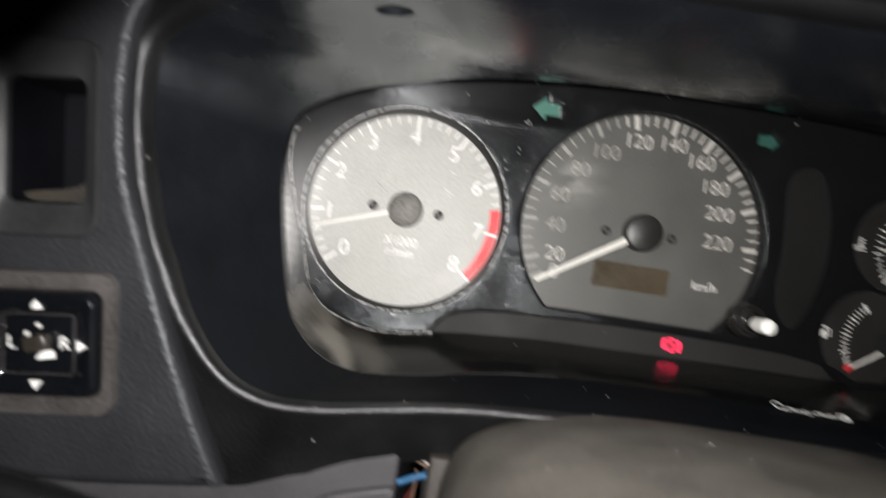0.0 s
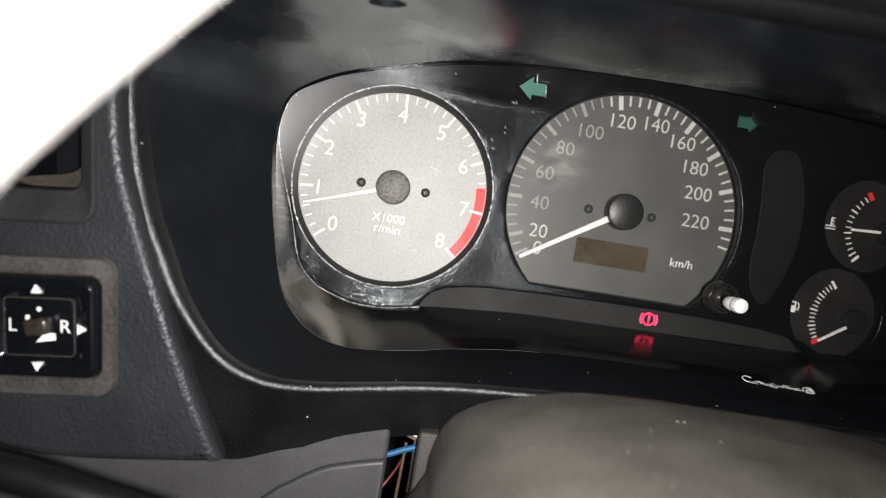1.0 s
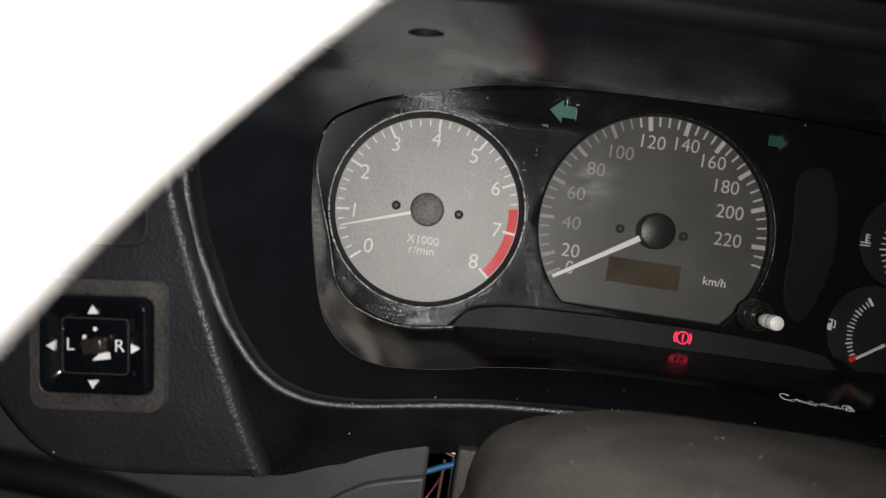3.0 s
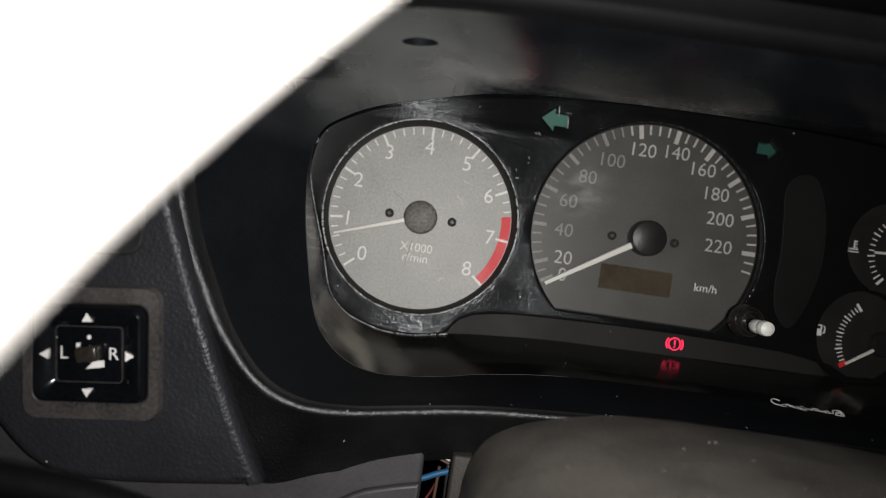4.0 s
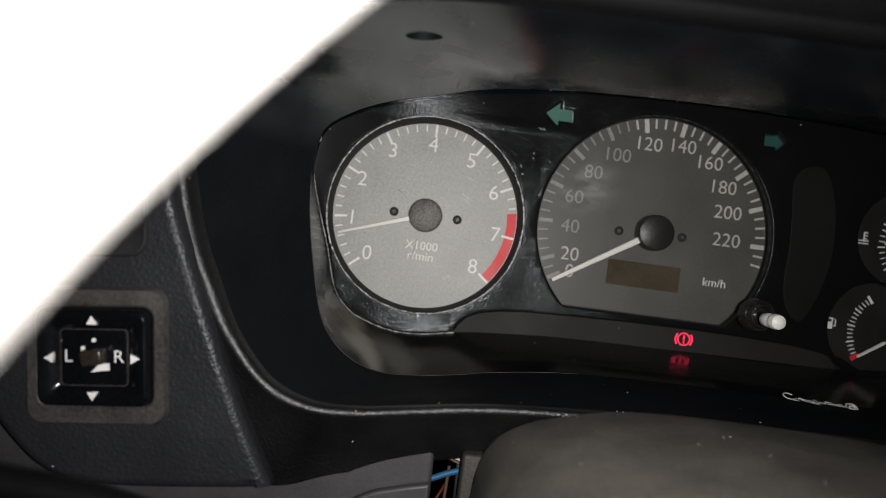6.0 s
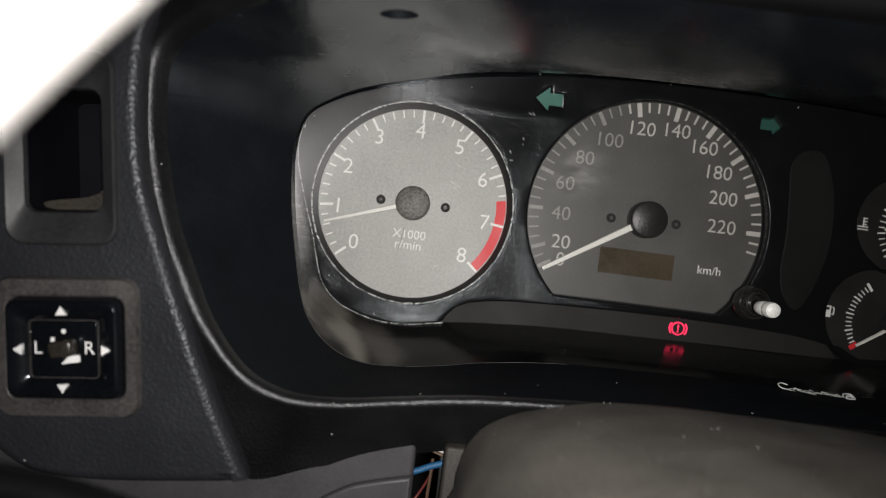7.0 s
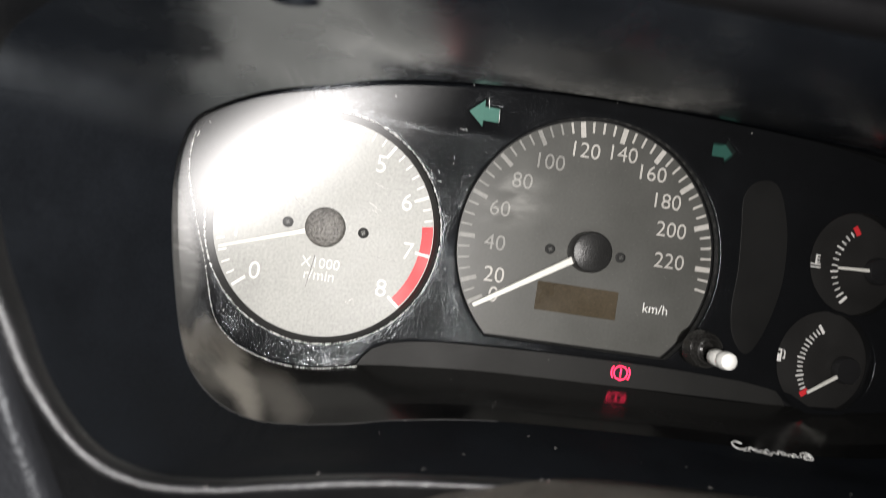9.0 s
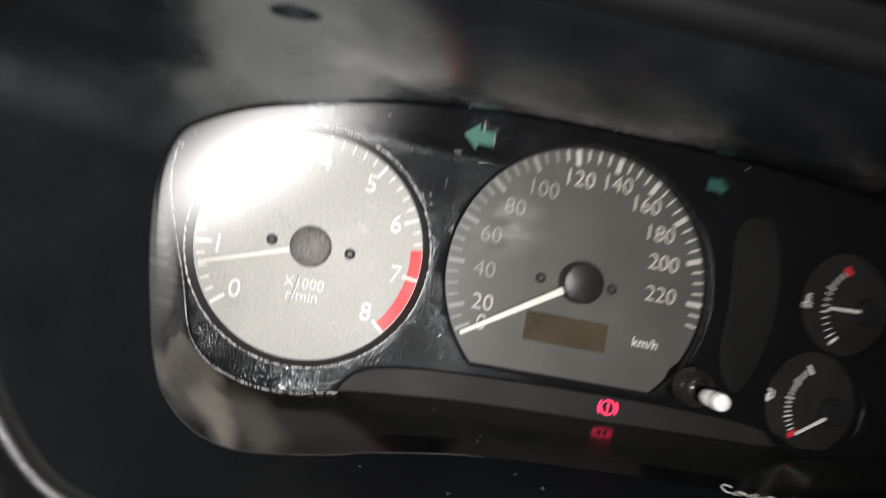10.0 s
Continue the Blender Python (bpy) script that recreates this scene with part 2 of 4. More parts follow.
GREEN = material("green_filter", (0.05, 0.165, 0.13), 0.35, vary=0.1)
LCD = material("brown_display", (0.052, 0.039, 0.022), 0.3, vary=0.3)
# tachometer cap: real speckle, with its brighter light put into the base colour
HUBCAP = material("needle_cap_speckled", (0.10, 0.094, 0.086), 0.35, grain=1.0, grain_size=0.0009, vary=0.9, speck=0.15)
HUBCAP2 = material("needle_cap_black", (0.016, 0.016, 0.016), 0.4, grain=0.3, grain_size=0.0007)
STALK = material("black_stalk", (0.004, 0.004, 0.0045), 0.4, spec=0.3)
STEEL = material("screw_steel", (0.09, 0.09, 0.085), 0.4)
BEZEL = material("grimy_switch_bezel", (0.050, 0.0465, 0.045), 0.3, grain=0.35, grain_size=0.004, vary=0.55, speck=0.04, spec=0.6)
SWITCH = material("switch_black", (0.0042, 0.0048, 0.0062), 0.18, vary=0.3, spec=0.5, sheen=COOL)
SELECTOR = material("brown_black_lever", (0.026, 0.022, 0.018), 0.25, vary=0.4)
KNEE = material("grey_knee_panel", (0.040, 0.039, 0.042), 0.5, grain=0.12, grain_size=0.0009)
SHROUD = material("warm_grey_shroud", (0.106, 0.098, 0.085), 0.6, grain=0.8, grain_size=0.0007, vary=0.42, speck=0.12, speck_size=0.08)
RIM = material("pale_grey_wheel", (0.55, 0.53, 0.5), 0.5, grain=0.3, grain_size=0.002)
WHEELHUB = material("grey_wheel_pad", (0.14, 0.135, 0.125), 0.6, grain=0.3, grain_size=0.001)
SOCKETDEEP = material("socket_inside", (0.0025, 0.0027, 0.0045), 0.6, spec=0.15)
# speedometer print with haze put into its colour; also colours scuffs and lint
PRINT2 = material("dimmed_print", (0.52, 0.50, 0.47), 0.5, vary=0.12)
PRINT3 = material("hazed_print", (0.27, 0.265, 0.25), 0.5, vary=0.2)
FLANGE = material("brown_grey_flange", (0.024, 0.020, 0.016), 0.6, grain=0.4, grain_size=0.0007, vary=0.4, speck=0.04)
WIRE_WHITE = material("white_wire", (0.5, 0.46, 0.42), 0.45)
SOCKETBROWN = material("dusty_socket", (0.021, 0.0165, 0.011), 0.75, vary=0.8)
SILVER = material("worn_silver_badge", (0.7, 0.7, 0.68), 0.35, metal=0.3, vary=0.3)
KNOBWHITE = material("white_knob", (0.8, 0.8, 0.76), 0.4, vary=0.05)
LINER = material("cabin_liner", (0.06, 0.06, 0.06), 0.9, grain=0.3, grain_size=0.004)
GLASS = clear("clear_lens", 0.12)
BOSS = material("smoked_collar", (0.016, 0.0155, 0.0145), 0.2, vary=0.4)
LAMPRED = glowing("red_warning_glow", (1.0, 0.025, 0.09), 2.2)
WIRE_BLUE = material("blue_wire", (0.012, 0.085, 0.19), 0.5)
WIRE_RED = material("red_wire", (0.11, 0.02, 0.018), 0.45)
WIRE_BROWN = material("brown_wire", (0.08, 0.047, 0.03), 0.45)
WIRE_BLACK = material("black_wire", (0.02, 0.02, 0.02), 0.45)


# ---- mesh helpers ----
def part(name, bm, mat, parent=None, label="", smooth=True, angle=40):
    me = bpy.data.meshes.new(name) if not isinstance(bm, bpy.types.Mesh) else bm
    if isinstance(bm, bmesh.types.BMesh):
        bmesh.ops.recalc_face_normals(bm, faces=bm.faces)
        bm.to_mesh(me)
        bm.free()
    me.name = name
    me.materials.clear()
    me.materials.append(mat)
    if smooth:
        me.polygons.foreach_set("use_smooth", [True] * len(me.polygons))
        me.set_sharp_from_angle(angle=radians(angle))
    ob = new(name, me)
    if parent:
        ob.parent = parent
    return tagged(ob, label)


def thing(name, label, category, kind="", group=""):
    return tagged(new(name), label, category, group, kind)


def cat(keys, n=6, closed=True):
    """A smooth curve through the keys, n steps from key to key."""
    p = [Vector(k) for k in keys]
    out, m = [], len(p)
    for i in range(m if closed else m - 1):
        a, b, c, d = (p[(i + j) % m] if closed else p[min(max(i + j, 0), m - 1)] for j in (-1, 0, 1, 2))
        for s in range(n):
            t = s / n
            out.append(0.5 * ((2 * b) + (c - a) * t + (2 * a - 5 * b + 4 * c - d) * t * t + (3 * b - a - 3 * c + d) * t ** 3))
    if not closed:
        out.append(p[-1])
    return out


def loft(loops, closed=True, cap_first=False, cap_last=False):
    bm = bmesh.new()
    rows = [[bm.verts.new(v) for v in loop] for loop in loops]
    n = len(rows[0])
    for r0, r1 in zip(rows, rows[1:]):
        for i in range(n if closed else n - 1):
            bm.faces.new((r0[i], r0[(i + 1) % n], r1[(i + 1) % n], r1[i]))
    if cap_first:
        bm.faces.new(rows[0])
    if cap_last:
        bm.faces.new(rows[-1])
    return bm


UPRIGHT = Matrix.Rotation(radians(90), 4, "X")


def curve_mesh(cu, m):
    ob = bpy.data.objects.new("tmp", cu)
    me = bpy.data.meshes.new_from_object(ob)
    bpy.data.objects.remove(ob)
    bpy.data.curves.remove(cu)
    me.transform(m)
    return me


def flat(outlines, front, thick, bevel=0.0, m=None):
    """A sheet in the x-z plane from closed outlines (inner ones are holes), its front at y = front."""
    cu = bpy.data.curves.new("tmp", "CURVE")
    cu.dimensions, cu.fill_mode = "2D", "BOTH"
    cu.extrude = thick / 2 - bevel
    cu.bevel_depth, cu.bevel_resolution = bevel, 2 if bevel < 0.002 else 5
    cu.offset = -bevel
    for line in outlines:
        sp = cu.splines.new("POLY")
        sp.points.add(len(line) - 1)
        for q, p in zip(sp.points, line):
            q.co = (p[0], p[1], 0, 1)
        sp.use_cyclic_u = True
    return curve_mesh(cu, (m or Matrix()) @ Matrix.Translation((0, front + thick / 2, 0)) @ UPRIGHT)


def words(body, x, z, front, size, m=None, spread=1.0):
    cu = bpy.data.curves.new("tmp", "FONT")
    cu.body, cu.size, cu.align_x, cu.align_y = body, size, "CENTER", "CENTER"
    cu.extrude, cu.space_character = 0.00008, spread
    cu.resolution_u = 4
    cu.offset = -0.004 * size
    return curve_mesh(cu, (m or Matrix()) @ Matrix.Translation((x, front, z)) @ UPRIGHT)


def ring(cx, cz, r, n=96, a0=0, a1=360):
    """Points of a circle, or of an arc, clockwise from the top, in the x-z plane."""
    full = abs(a1 - a0) >= 360
    k = n if full else n + 1
    return [(cx + r * math.sin(radians(a0 + (a1 - a0) * i / n)), cz + r * math.cos(radians(a0 + (a1 - a0) * i / n))) for i in range(k)]


def rounded(cx, cz, w, h, r, n=6):
    out = []
    for sx, sz, a in ((1, 1, 0), (1, -1, 90), (-1, -1, 180), (-1, 1, 270)):
        px, pz = cx + sx * (w / 2 - r), cz + sz * (h / 2 - r)
        out += [(px + r * math.sin(radians(a + 90 * i / n)), pz + r * math.cos(radians(a + 90 * i / n))) for i in range(n + 1)]
    return out


def box(x0, x1, y0, y1, z0, z1, bevel=0.0, m=None):
    bm = bmesh.new()
    bmesh.ops.create_cube(bm, size=1)
    bmesh.ops.scale(bm, vec=(x1 - x0, y1 - y0, z1 - z0), verts=bm.verts)
    bmesh.ops.translate(bm, vec=((x0 + x1) / 2, (y0 + y1) / 2, (z0 + z1) / 2), verts=bm.verts)
    if bevel:
        bmesh.ops.bevel(bm, geom=bm.edges, offset=bevel, segments=3, affect="EDGES", profile=0.5)
    if m:
        bmesh.ops.transform(bm, matrix=m, verts=bm.verts)
    return bm


def lathe(profile, cx, cz, n=48, m=None):
    """A body turned round the y axis through (cx, cz), from rows of (radius, y)."""
    bm = bmesh.new()
    rows = []
    for r, y in profile:
        if r < 1e-7:
            rows.append([bm.verts.new((cx, y, cz))])
        else:
            rows.append([bm.verts.new((cx + r * math.cos(2 * math.pi * i / n), y, cz + r * math.sin(2 * math.pi * i / n))) for i in range(n)])
    for a, b in zip(rows, rows[1:]):
        for i in range(n):
            j = (i + 1) % n
            f = [a[i % len(a)], a[j % len(a)], b[j % len(b)], b[i % len(b)]]
            f = list(dict.fromkeys(f))
            if len(f) > 2:
                bm.faces.new(f)
    if m:
        bmesh.ops.transform(bm, matrix=m, verts=bm.verts)
    return bm


def tube(points, r, n=12, steps=6):
    """A round bar along a smooth line; r is one radius, or one for each key."""
    line = cat(points, steps, closed=False)
    rad = [r] * len(points) if isinstance(r, float) else r
    bm = bmesh.new()
    rows = []
    for i, p in enumerate(line):
        t = (line[min(i + 1, len(line) - 1)] - line[max(i - 1, 0)]).normalized()
        a = t.cross(Vector((0.1, 1, 0.2))).normalized()
        b = t.cross(a)
        s = i / steps
        k = min(int(s), len(rad) - 2)
        rr = rad[k] + (rad[k + 1] - rad[k]) * (s - k)
        rows.append([bm.verts.new(p + rr * (a * math.cos(2 * math.pi * j / n) + b * math.sin(2 * math.pi * j / n))) for j in range(n)])
    for r0, r1 in zip(rows, rows[1:]):
        for j in range(n):
            bm.faces.new((r0[j], r0[(j + 1) % n], r1[(j + 1) % n], r1[j]))
    bm.faces.new(rows[0])
    bm.faces.new(rows[-1])
    return bm


def mm(keys):
    return [tuple(v * MM for v in k) for k in keys]


# ---- plan: loops of the instrument opening, clockwise from the left middle ----
OPENING = mm([(-46, -2), (-47, 14), (-44, 27), (-36, 34), (-23, 40.5), (-6, 45.5), (30, 53.5), (100, 58), (200, 55), (245, 45), (262, 25), (266, 0),
              (262, -24), (246, -44), (200, -54.5), (125, -55.5), (70, -57), (38, -60.5), (22, -63.6), (5, -66), (-9, -66.5), (-20, -63.5), (-29.5, -56.5), (-36.3, -45.6), (-42.5, -22)])
MASK = mm([(-48, -6), (-54, 14), (-53, 31), (-44, 41), (-29, 48.5), (-9, 54.5), (30, 64), (100, 70), (200, 66), (250, 54), (272, 29), (277, 0),
           (272, -27), (252, -41), (200, -46.6), (125, -47.6), (70, -48.6), (38, -50.8), (20, -52), (5, -54.5), (-9, -54.5), (-20, -52), (-29, -48), (-37, -39), (-43, -20)])
LIP = mm([(-70.0, -98, -18), (-76.4, -98, 5), (-78, -99, 18), (-76.6, -101, 32), (-63, -111, 40.5), (-45, -130, 42), (-5, -154, 47), (100, -152, 50.5), (200, -149, 50),
          (262, -130, 50), (293, -113, 32), (301, -103, 0), (293, -98, -30), (264, -92, -50), (205, -90, -58), (125, -92, -59), (75, -95, -60), (40, -97, -61.6),
          (22, -98, -63.2), (5, -98, -65.8), (-12, -98, -68.3), (-28, -98, -68.2), (-42, -98, -62.5), (-54.5, -98, -48.5), (-62.3, -98, -34)])
OUTER = mm([(-75, -98.5, -19), (-81.2, -98.5, 6), (-83.2, -99.5, 20), (-82.4, -101.5, 36), (-71, -111.5, 47), (-51, -131, 51), (-5, -156, 56), (100, -155, 60), (200, -152, 59),
            (267, -134, 58), (301, -115, 36), (310, -105, 0), (302, -100, -34), (270, -90, -62), (205, -82, -77), (125, -83, -79), (75, -84, -80), (40, -85, -81.5),
            (20, -86, -85), (0, -87, -89.5), (-18, -89, -94), (-40, -90, -99.5), (-49.5, -94, -78.5), (-61, -97, -55.5), (-68.4, -98.5, -35)])
MOUTH = -0.045

# ---- setting: a plain dark shell round the cabin ----
def shell(name, bm):
    tagged(part(name, bm, LINER), "plain dark cabin lining", "car interior", kind="structure")


shell("floor", box(-0.75, 0.95, -1.3, 0.5, -0.83, -0.8))
shell("ceiling", box(-0.75, 0.95, -1.3, 0.5, 0.5, 0.53))
shell("wall_left", box(-0.78, -0.75, -1.3, 0.5, -0.8, 0.5))
shell("wall_right", box(0.95, 0.98, -1.3, 0.5, -0.8, 0.5))
shell("wall_rear", box(-0.75, 0.95, -1.33, -1.3, -0.8, 0.5))
shell("wall_front", box(-0.75, 0.95, 0.5, 0.53, -0.8, 0.5))

# ---- dashboard hood round the instruments ----
dash = thing("dashboard", "black and grey plastic car dashboard, worn and dusty", "dashboard")
o3 = cat([(x, MOUTH, z) for x, z in OPENING])
l3, e3 = cat(LIP), cat(OUTER)


def blend(a, b, t, out=0.0, fwd=0.0):
    """The loop between two loops, pushed outwards from the opening and towards the driver."""
    c = Vector((0.11, 0, 0))
    res = []
    for p, q in zip(a, b):
        v = p.lerp(q, t)
        d = Vector((v.x - c.x, 0, (v.z - c.z) * 2.2)).normalized()
        low = max(0, 1 - max(0, -0.04 - v.z, v.z - 0.012) / 0.016) if 0 < out < 0.004 else 1
        res.append(v + d * out * low + Vector((0, -fwd, 0)))
    return res


def sagged(loop, drop):
    """The same loop with the hood's roof hanging a little lower to the right of the tachometer."""
    res = []
    for v in loop:
        k = min(1, max(0, (v.x + 0.004) / 0.034)) * min(1, max(0, (v.z - 0.03) / 0.012))
        res.append(v - Vector((0, 0, drop * k * k * (3 - 2 * k))))
    return res


def roll_edge(d, fwd):
    """A loop on the rounded bead just outside the lip."""
    return [p + (q - p).normalized() * min(d, (q - p).length * 0.94) + Vector((0, -fwd, 0)) for p, q in zip(l3, e3)]


skirt = [v + Vector((0, 0.045, 0)) for v in e3]
loops = [o3, sagged(blend(o3, l3, 0.15, 0.0016), 0.0008), sagged(blend(o3, l3, 0.35, 0.0026), 0.0070), sagged(blend(o3, l3, 0.6, 0.0020), 0.0075),
         sagged(blend(o3, l3, 0.82, 0.0007), 0.0036), blend(o3, l3, 0.95, 0.0), l3,
         roll_edge(0.0003, 0.0009), roll_edge(0.0009, 0.0017), roll_edge(0.0017, 0.0023), roll_edge(0.0027, 0.0025), roll_edge(0.0037, 0.0022), roll_edge(0.0046, 0.0013), blend(l3, e3, 0.97), e3,
         blend(e3, skirt, 0.1), skirt]
def sector(loops, i0, i1):
    """A solid length of a ring of loops, from point i0 to point i1."""
    n = len(loops[0])
    bm = bmesh.new()
    rows = [[bm.verts.new(loop[i % n]) for loop in loops] for i in range(i0, i1 + 1)]
    k = len(loops)
    for r0, r1 in zip(rows, rows[1:]):
        for j in range(k):
            bm.faces.new((r0[j], r0[(j + 1) % k], r1[(j + 1) % k], r1[j]))
    bm.faces.new(rows[0])
    bm.faces.new(rows[-1])
    return bm


inner = loops[:6] + [blend(o3, l3, 0.9, 0.006), blend(o3, l3, 0.5, 0.011), blend(o3, l3, 0.1, 0.006)]
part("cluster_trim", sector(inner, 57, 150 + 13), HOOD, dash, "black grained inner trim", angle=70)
part("trim_lip", sector(loops[5:], 57, 150 + 31), LIPTRIM, dash, "worn grained lip of the trim", angle=70)
part("hood_lip", sector(loops[5:], 31, 57), HOODLIP, dash, "dull black front lip of the hood", angle=70)
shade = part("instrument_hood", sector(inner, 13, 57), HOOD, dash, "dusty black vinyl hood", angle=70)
# oval hole in the hood's underside
cutter = new("cutter", bpy.data.meshes.new("cutter"))
bm = lathe([(0, -0.5), (1, -0.5), (1, 0.5), (0, 0.5)], 0, 0, 32, Matrix.Translation((-0.0053, -0.1168, 0.0478)) @ Matrix.Rotation(radians(90), 4, "X") @ Matrix.Diagonal((0.0055, 0.02, 0.0044, 1)))
bmesh.ops.recalc_face_normals(bm, faces=bm.faces)
bm.to_mesh(cutter.data)
bm.free()
mod = shade.modifiers.new("hole", "BOOLEAN")
mod.object, mod.operation, mod.solver = cutter, "DIFFERENCE", "EXACT"
bpy.context.view_layer.update()
cut = bpy.data.meshes.new_from_object(shade.evaluated_get(bpy.context.evaluated_depsgraph_get()))
shade.modifiers.clear()
if len(cut.polygons) > 300:
    shade.data = cut
bpy.data.objects.remove(cutter)

# ---- instrument cluster ----
cluster = thing("instrument_cluster", "car instrument cluster with grey dials under a clear lens", "instrument cluster")
tray_y = [-0.0055] * 14 + [0.002, 0.003, 0.003, 0.002, -0.004] + [-0.0055] * 6
m3 = cat([(x, y, z) for (x, z), y in zip(MASK, tray_y)])
tray_loops = [m3, blend(m3, o3, 0.5, -0.0008), blend(m3, o3, 0.94), [v + Vector((0, 0.0002, 0)) for v in o3]]
part("tray", sector(tray_loops, 9, 97), GLOSS, cluster, "glossy black inner surround", angle=50)
part("tray", sector(tray_loops, 97, 159), TRAYDULL, cluster, "dull black inner surround, painted reflection streaks", angle=50)
part("back_plate", box(-0.07, 0.29, 0.004, 0.012, -0.07, 0.075), SATIN, cluster)

SX, SZ, SR = 0.1065, 0.006, 0.0535


def speedo_outline(r, low):
    a = math.degrees(math.acos((low - SZ) / r))
    return ring(SX, SZ, r, 96, -a, a)


ARROW = [(-6.2, 0), (0, 5.6), (0, 2.9), (6.2, 2.9), (6.2, -2.9), (0, -2.9), (0, -5.6)]
arrow_left = [(0.0556 + x * MM, 0.0548 + z * MM) for x, z in ARROW]
arrow_right = [(0.1566 - x * MM * 0.88, 0.0557 + z * MM * 0.95) for x, z in ARROW]
CRESCENT = [tuple(v[:2]) for v in cat([(x * MM, z * MM, 0) for x, z in ((167, 38), (171.5, 45), (179.5, 46), (184.5, 39), (188.5, 24), (189, 4), (184.5, -15), (178, -26), (171, -20), (168.5, -8), (169, 8), (168, 24))], 5)]
mask_line = [tuple(v[:2]) for v in cat([(*p, 0) for p in MASK])]
k0, k1 = 14 * 6, 18 * 6
notch = mm([(200, -41), (190, -39), (178, -37.6), (150, -36.6), (128, -36.5), (100, -36.8), (74, -37.6), (52, -38.6), (40, -39.8), (31, -41.6), (25, -44.5), (21.5, -48.5), (20.2, -51)])
mask_outline = mask_line[:k0] + notch + mask_line[k1 + 1:]
mask = flat([mask_outline, ring(0, 0, 0.0447), speedo_outline(SR + 0.0009, -0.0331), ring(0.2222, 0.018, 0.0217, 64), ring(0.2138, -0.0252, 0.0217, 64),
             arrow_left, arrow_right], -0.006, 0.0055, 0.0009)
# the mask is dished round the tachometer: its upper and lower edges come forward
bm = bmesh.new()
bm.from_mesh(mask)
bmesh.ops.remove_doubles(bm, verts=bm.verts, dist=1e-6)
for z in (0.0435, 0.0455, 0.0475, 0.0495, 0.0515, 0.0535, 0.056, -0.0435, -0.0455, -0.0475, -0.0495, -0.0515, -0.0535):
    bmesh.ops.bisect_plane(bm, geom=[*bm.verts, *bm.edges, *bm.faces], plane_co=(0, 0, z), plane_no=(0, 0, 1))
for i in range(-14, 24):
    bmesh.ops.bisect_plane(bm, geom=[*bm.verts, *bm.edges, *bm.faces], plane_co=(i * 0.004, 0, 0), plane_no=(1, 0, 0))


def dish(x, z):
    """How far the mask stands back from its plane at a place."""
    fade = min(1, max(0, (0.085 - x) / 0.05))
    rise = (0.145 - 0.05 * min(1, max(0, (z - 0.0435) / 0.006)) * max(-0.03, min(0.03, x)) / 0.0075) * max(0, z - 0.0435) + 5 * max(0, -z - 0.0435) ** 2
    return 0.9 * min(abs(x), 0.05) ** 2 * min(1, max(0, (0.12 - x) / 0.07)) - fade * rise


for v in bm.verts:
    v.co.y += dish(v.co.x, v.co.z)
bm.to_mesh(mask)
bm.free()
part("mask", mask, LEATHER, cluster, "black leather-grained mask")
part("bezel_ring", lathe([(0.0431, -0.0006), (0.0436, -0.0030), (0.0442, -0.0052), (0.0449, -0.0060)], -0.0002, -0.0002, 128), MATTE, cluster, "black inner wall of the dial")
def beads(line, gap, r, seed):
    """A row of small uneven grains along a closed or open line."""
    bm, rnd = bmesh.new(), random.Random(seed)
    left = 0.0
    for a, b in zip(line, line[1:]):
        d = (b - a).length
        while left < d:
            p = a.lerp(b, left / d) + Vector((rnd.uniform(-1, 1), 0, rnd.uniform(-1, 1))) * r * 0.25
            k = r * rnd.choice((0.45, 0.7, 0.85, 1.0, 1.1))
            bmesh.ops.create_icosphere(bm, subdivisions=1, radius=k, matrix=Matrix.Translation(p))
            left += gap * rnd.uniform(0.8, 1.25)
        left -= d
    return bm


part("bead", beads([Vector((x, -0.0061, z)) for x, z in ring(0, 0, 0.0453, 90)] + [Vector((0, -0.0061, 0.0453))], 0.00085, 0.00043, 3), BEAD, cluster, "edge grains with glints painted bright")
bead_line = [Vector((x, -0.0062 + dish(x, z), z)) for x, z in mask_line[18 * 6:] + mask_line[:2 * 6]]
part("edge_bead", beads(bead_line, 0.0009, 0.00038, 8), BEAD, cluster, "mask edge grains, glints painted bright")
part("lens_edge", tube([tuple(v) for v in o3[16 * 6:] + o3[:1]], 0.00022, 8, 1), LENSEDGE, cluster, "thin edge of the lens")
part("dark_panel", flat([CRESCENT], -0.0064, 0.001, 0.0002), UNLIT, cluster, "unlit dark grey lamp panel")


def ticks(parent, cx, cz, r, angles, length, width, y, mat, name="tick"):
    for a in angles:
        m = Matrix.Translation((cx, 0, cz)) @ Matrix.Rotation(radians(a), 4, "Y")
        part(name, box(-width / 2, width / 2, y - 0.00015, y + 0.0001, r - length, r, m=m), mat, parent, smooth=False)


def needle(parent, cx, cz, angle, r0, r1, w0, w1, y):
    m = Matrix.Translation((cx, 0, cz)) @ Matrix.Rotation(radians(angle), 4, "Y")
    bm = bmesh.new()
    back = [bm.verts.new(m @ Vector(v)) for v in ((-w0 / 2, y, r0), (-w1 / 2, y, r1), (w1 / 2, y, r1), (w0 / 2, y, r0))]
    top = [bm.verts.new(m @ Vector(v)) for v in ((-w0 * 0.4, y - 0.0008, r0), (-w1 * 0.4, y - 0.0006, r1), (w1 * 0.4, y - 0.0006, r1), (w0 * 0.4, y - 0.0008, r0))]
    bm.faces.new(back)
    bm.faces.new(top)
    for i in range(4):
        bm.faces.new((back[i], back[(i + 1) % 4], top[(i + 1) % 4], top[i]))
    return part("needle", bm, NEEDLE, parent, "white pointer", smooth=False)


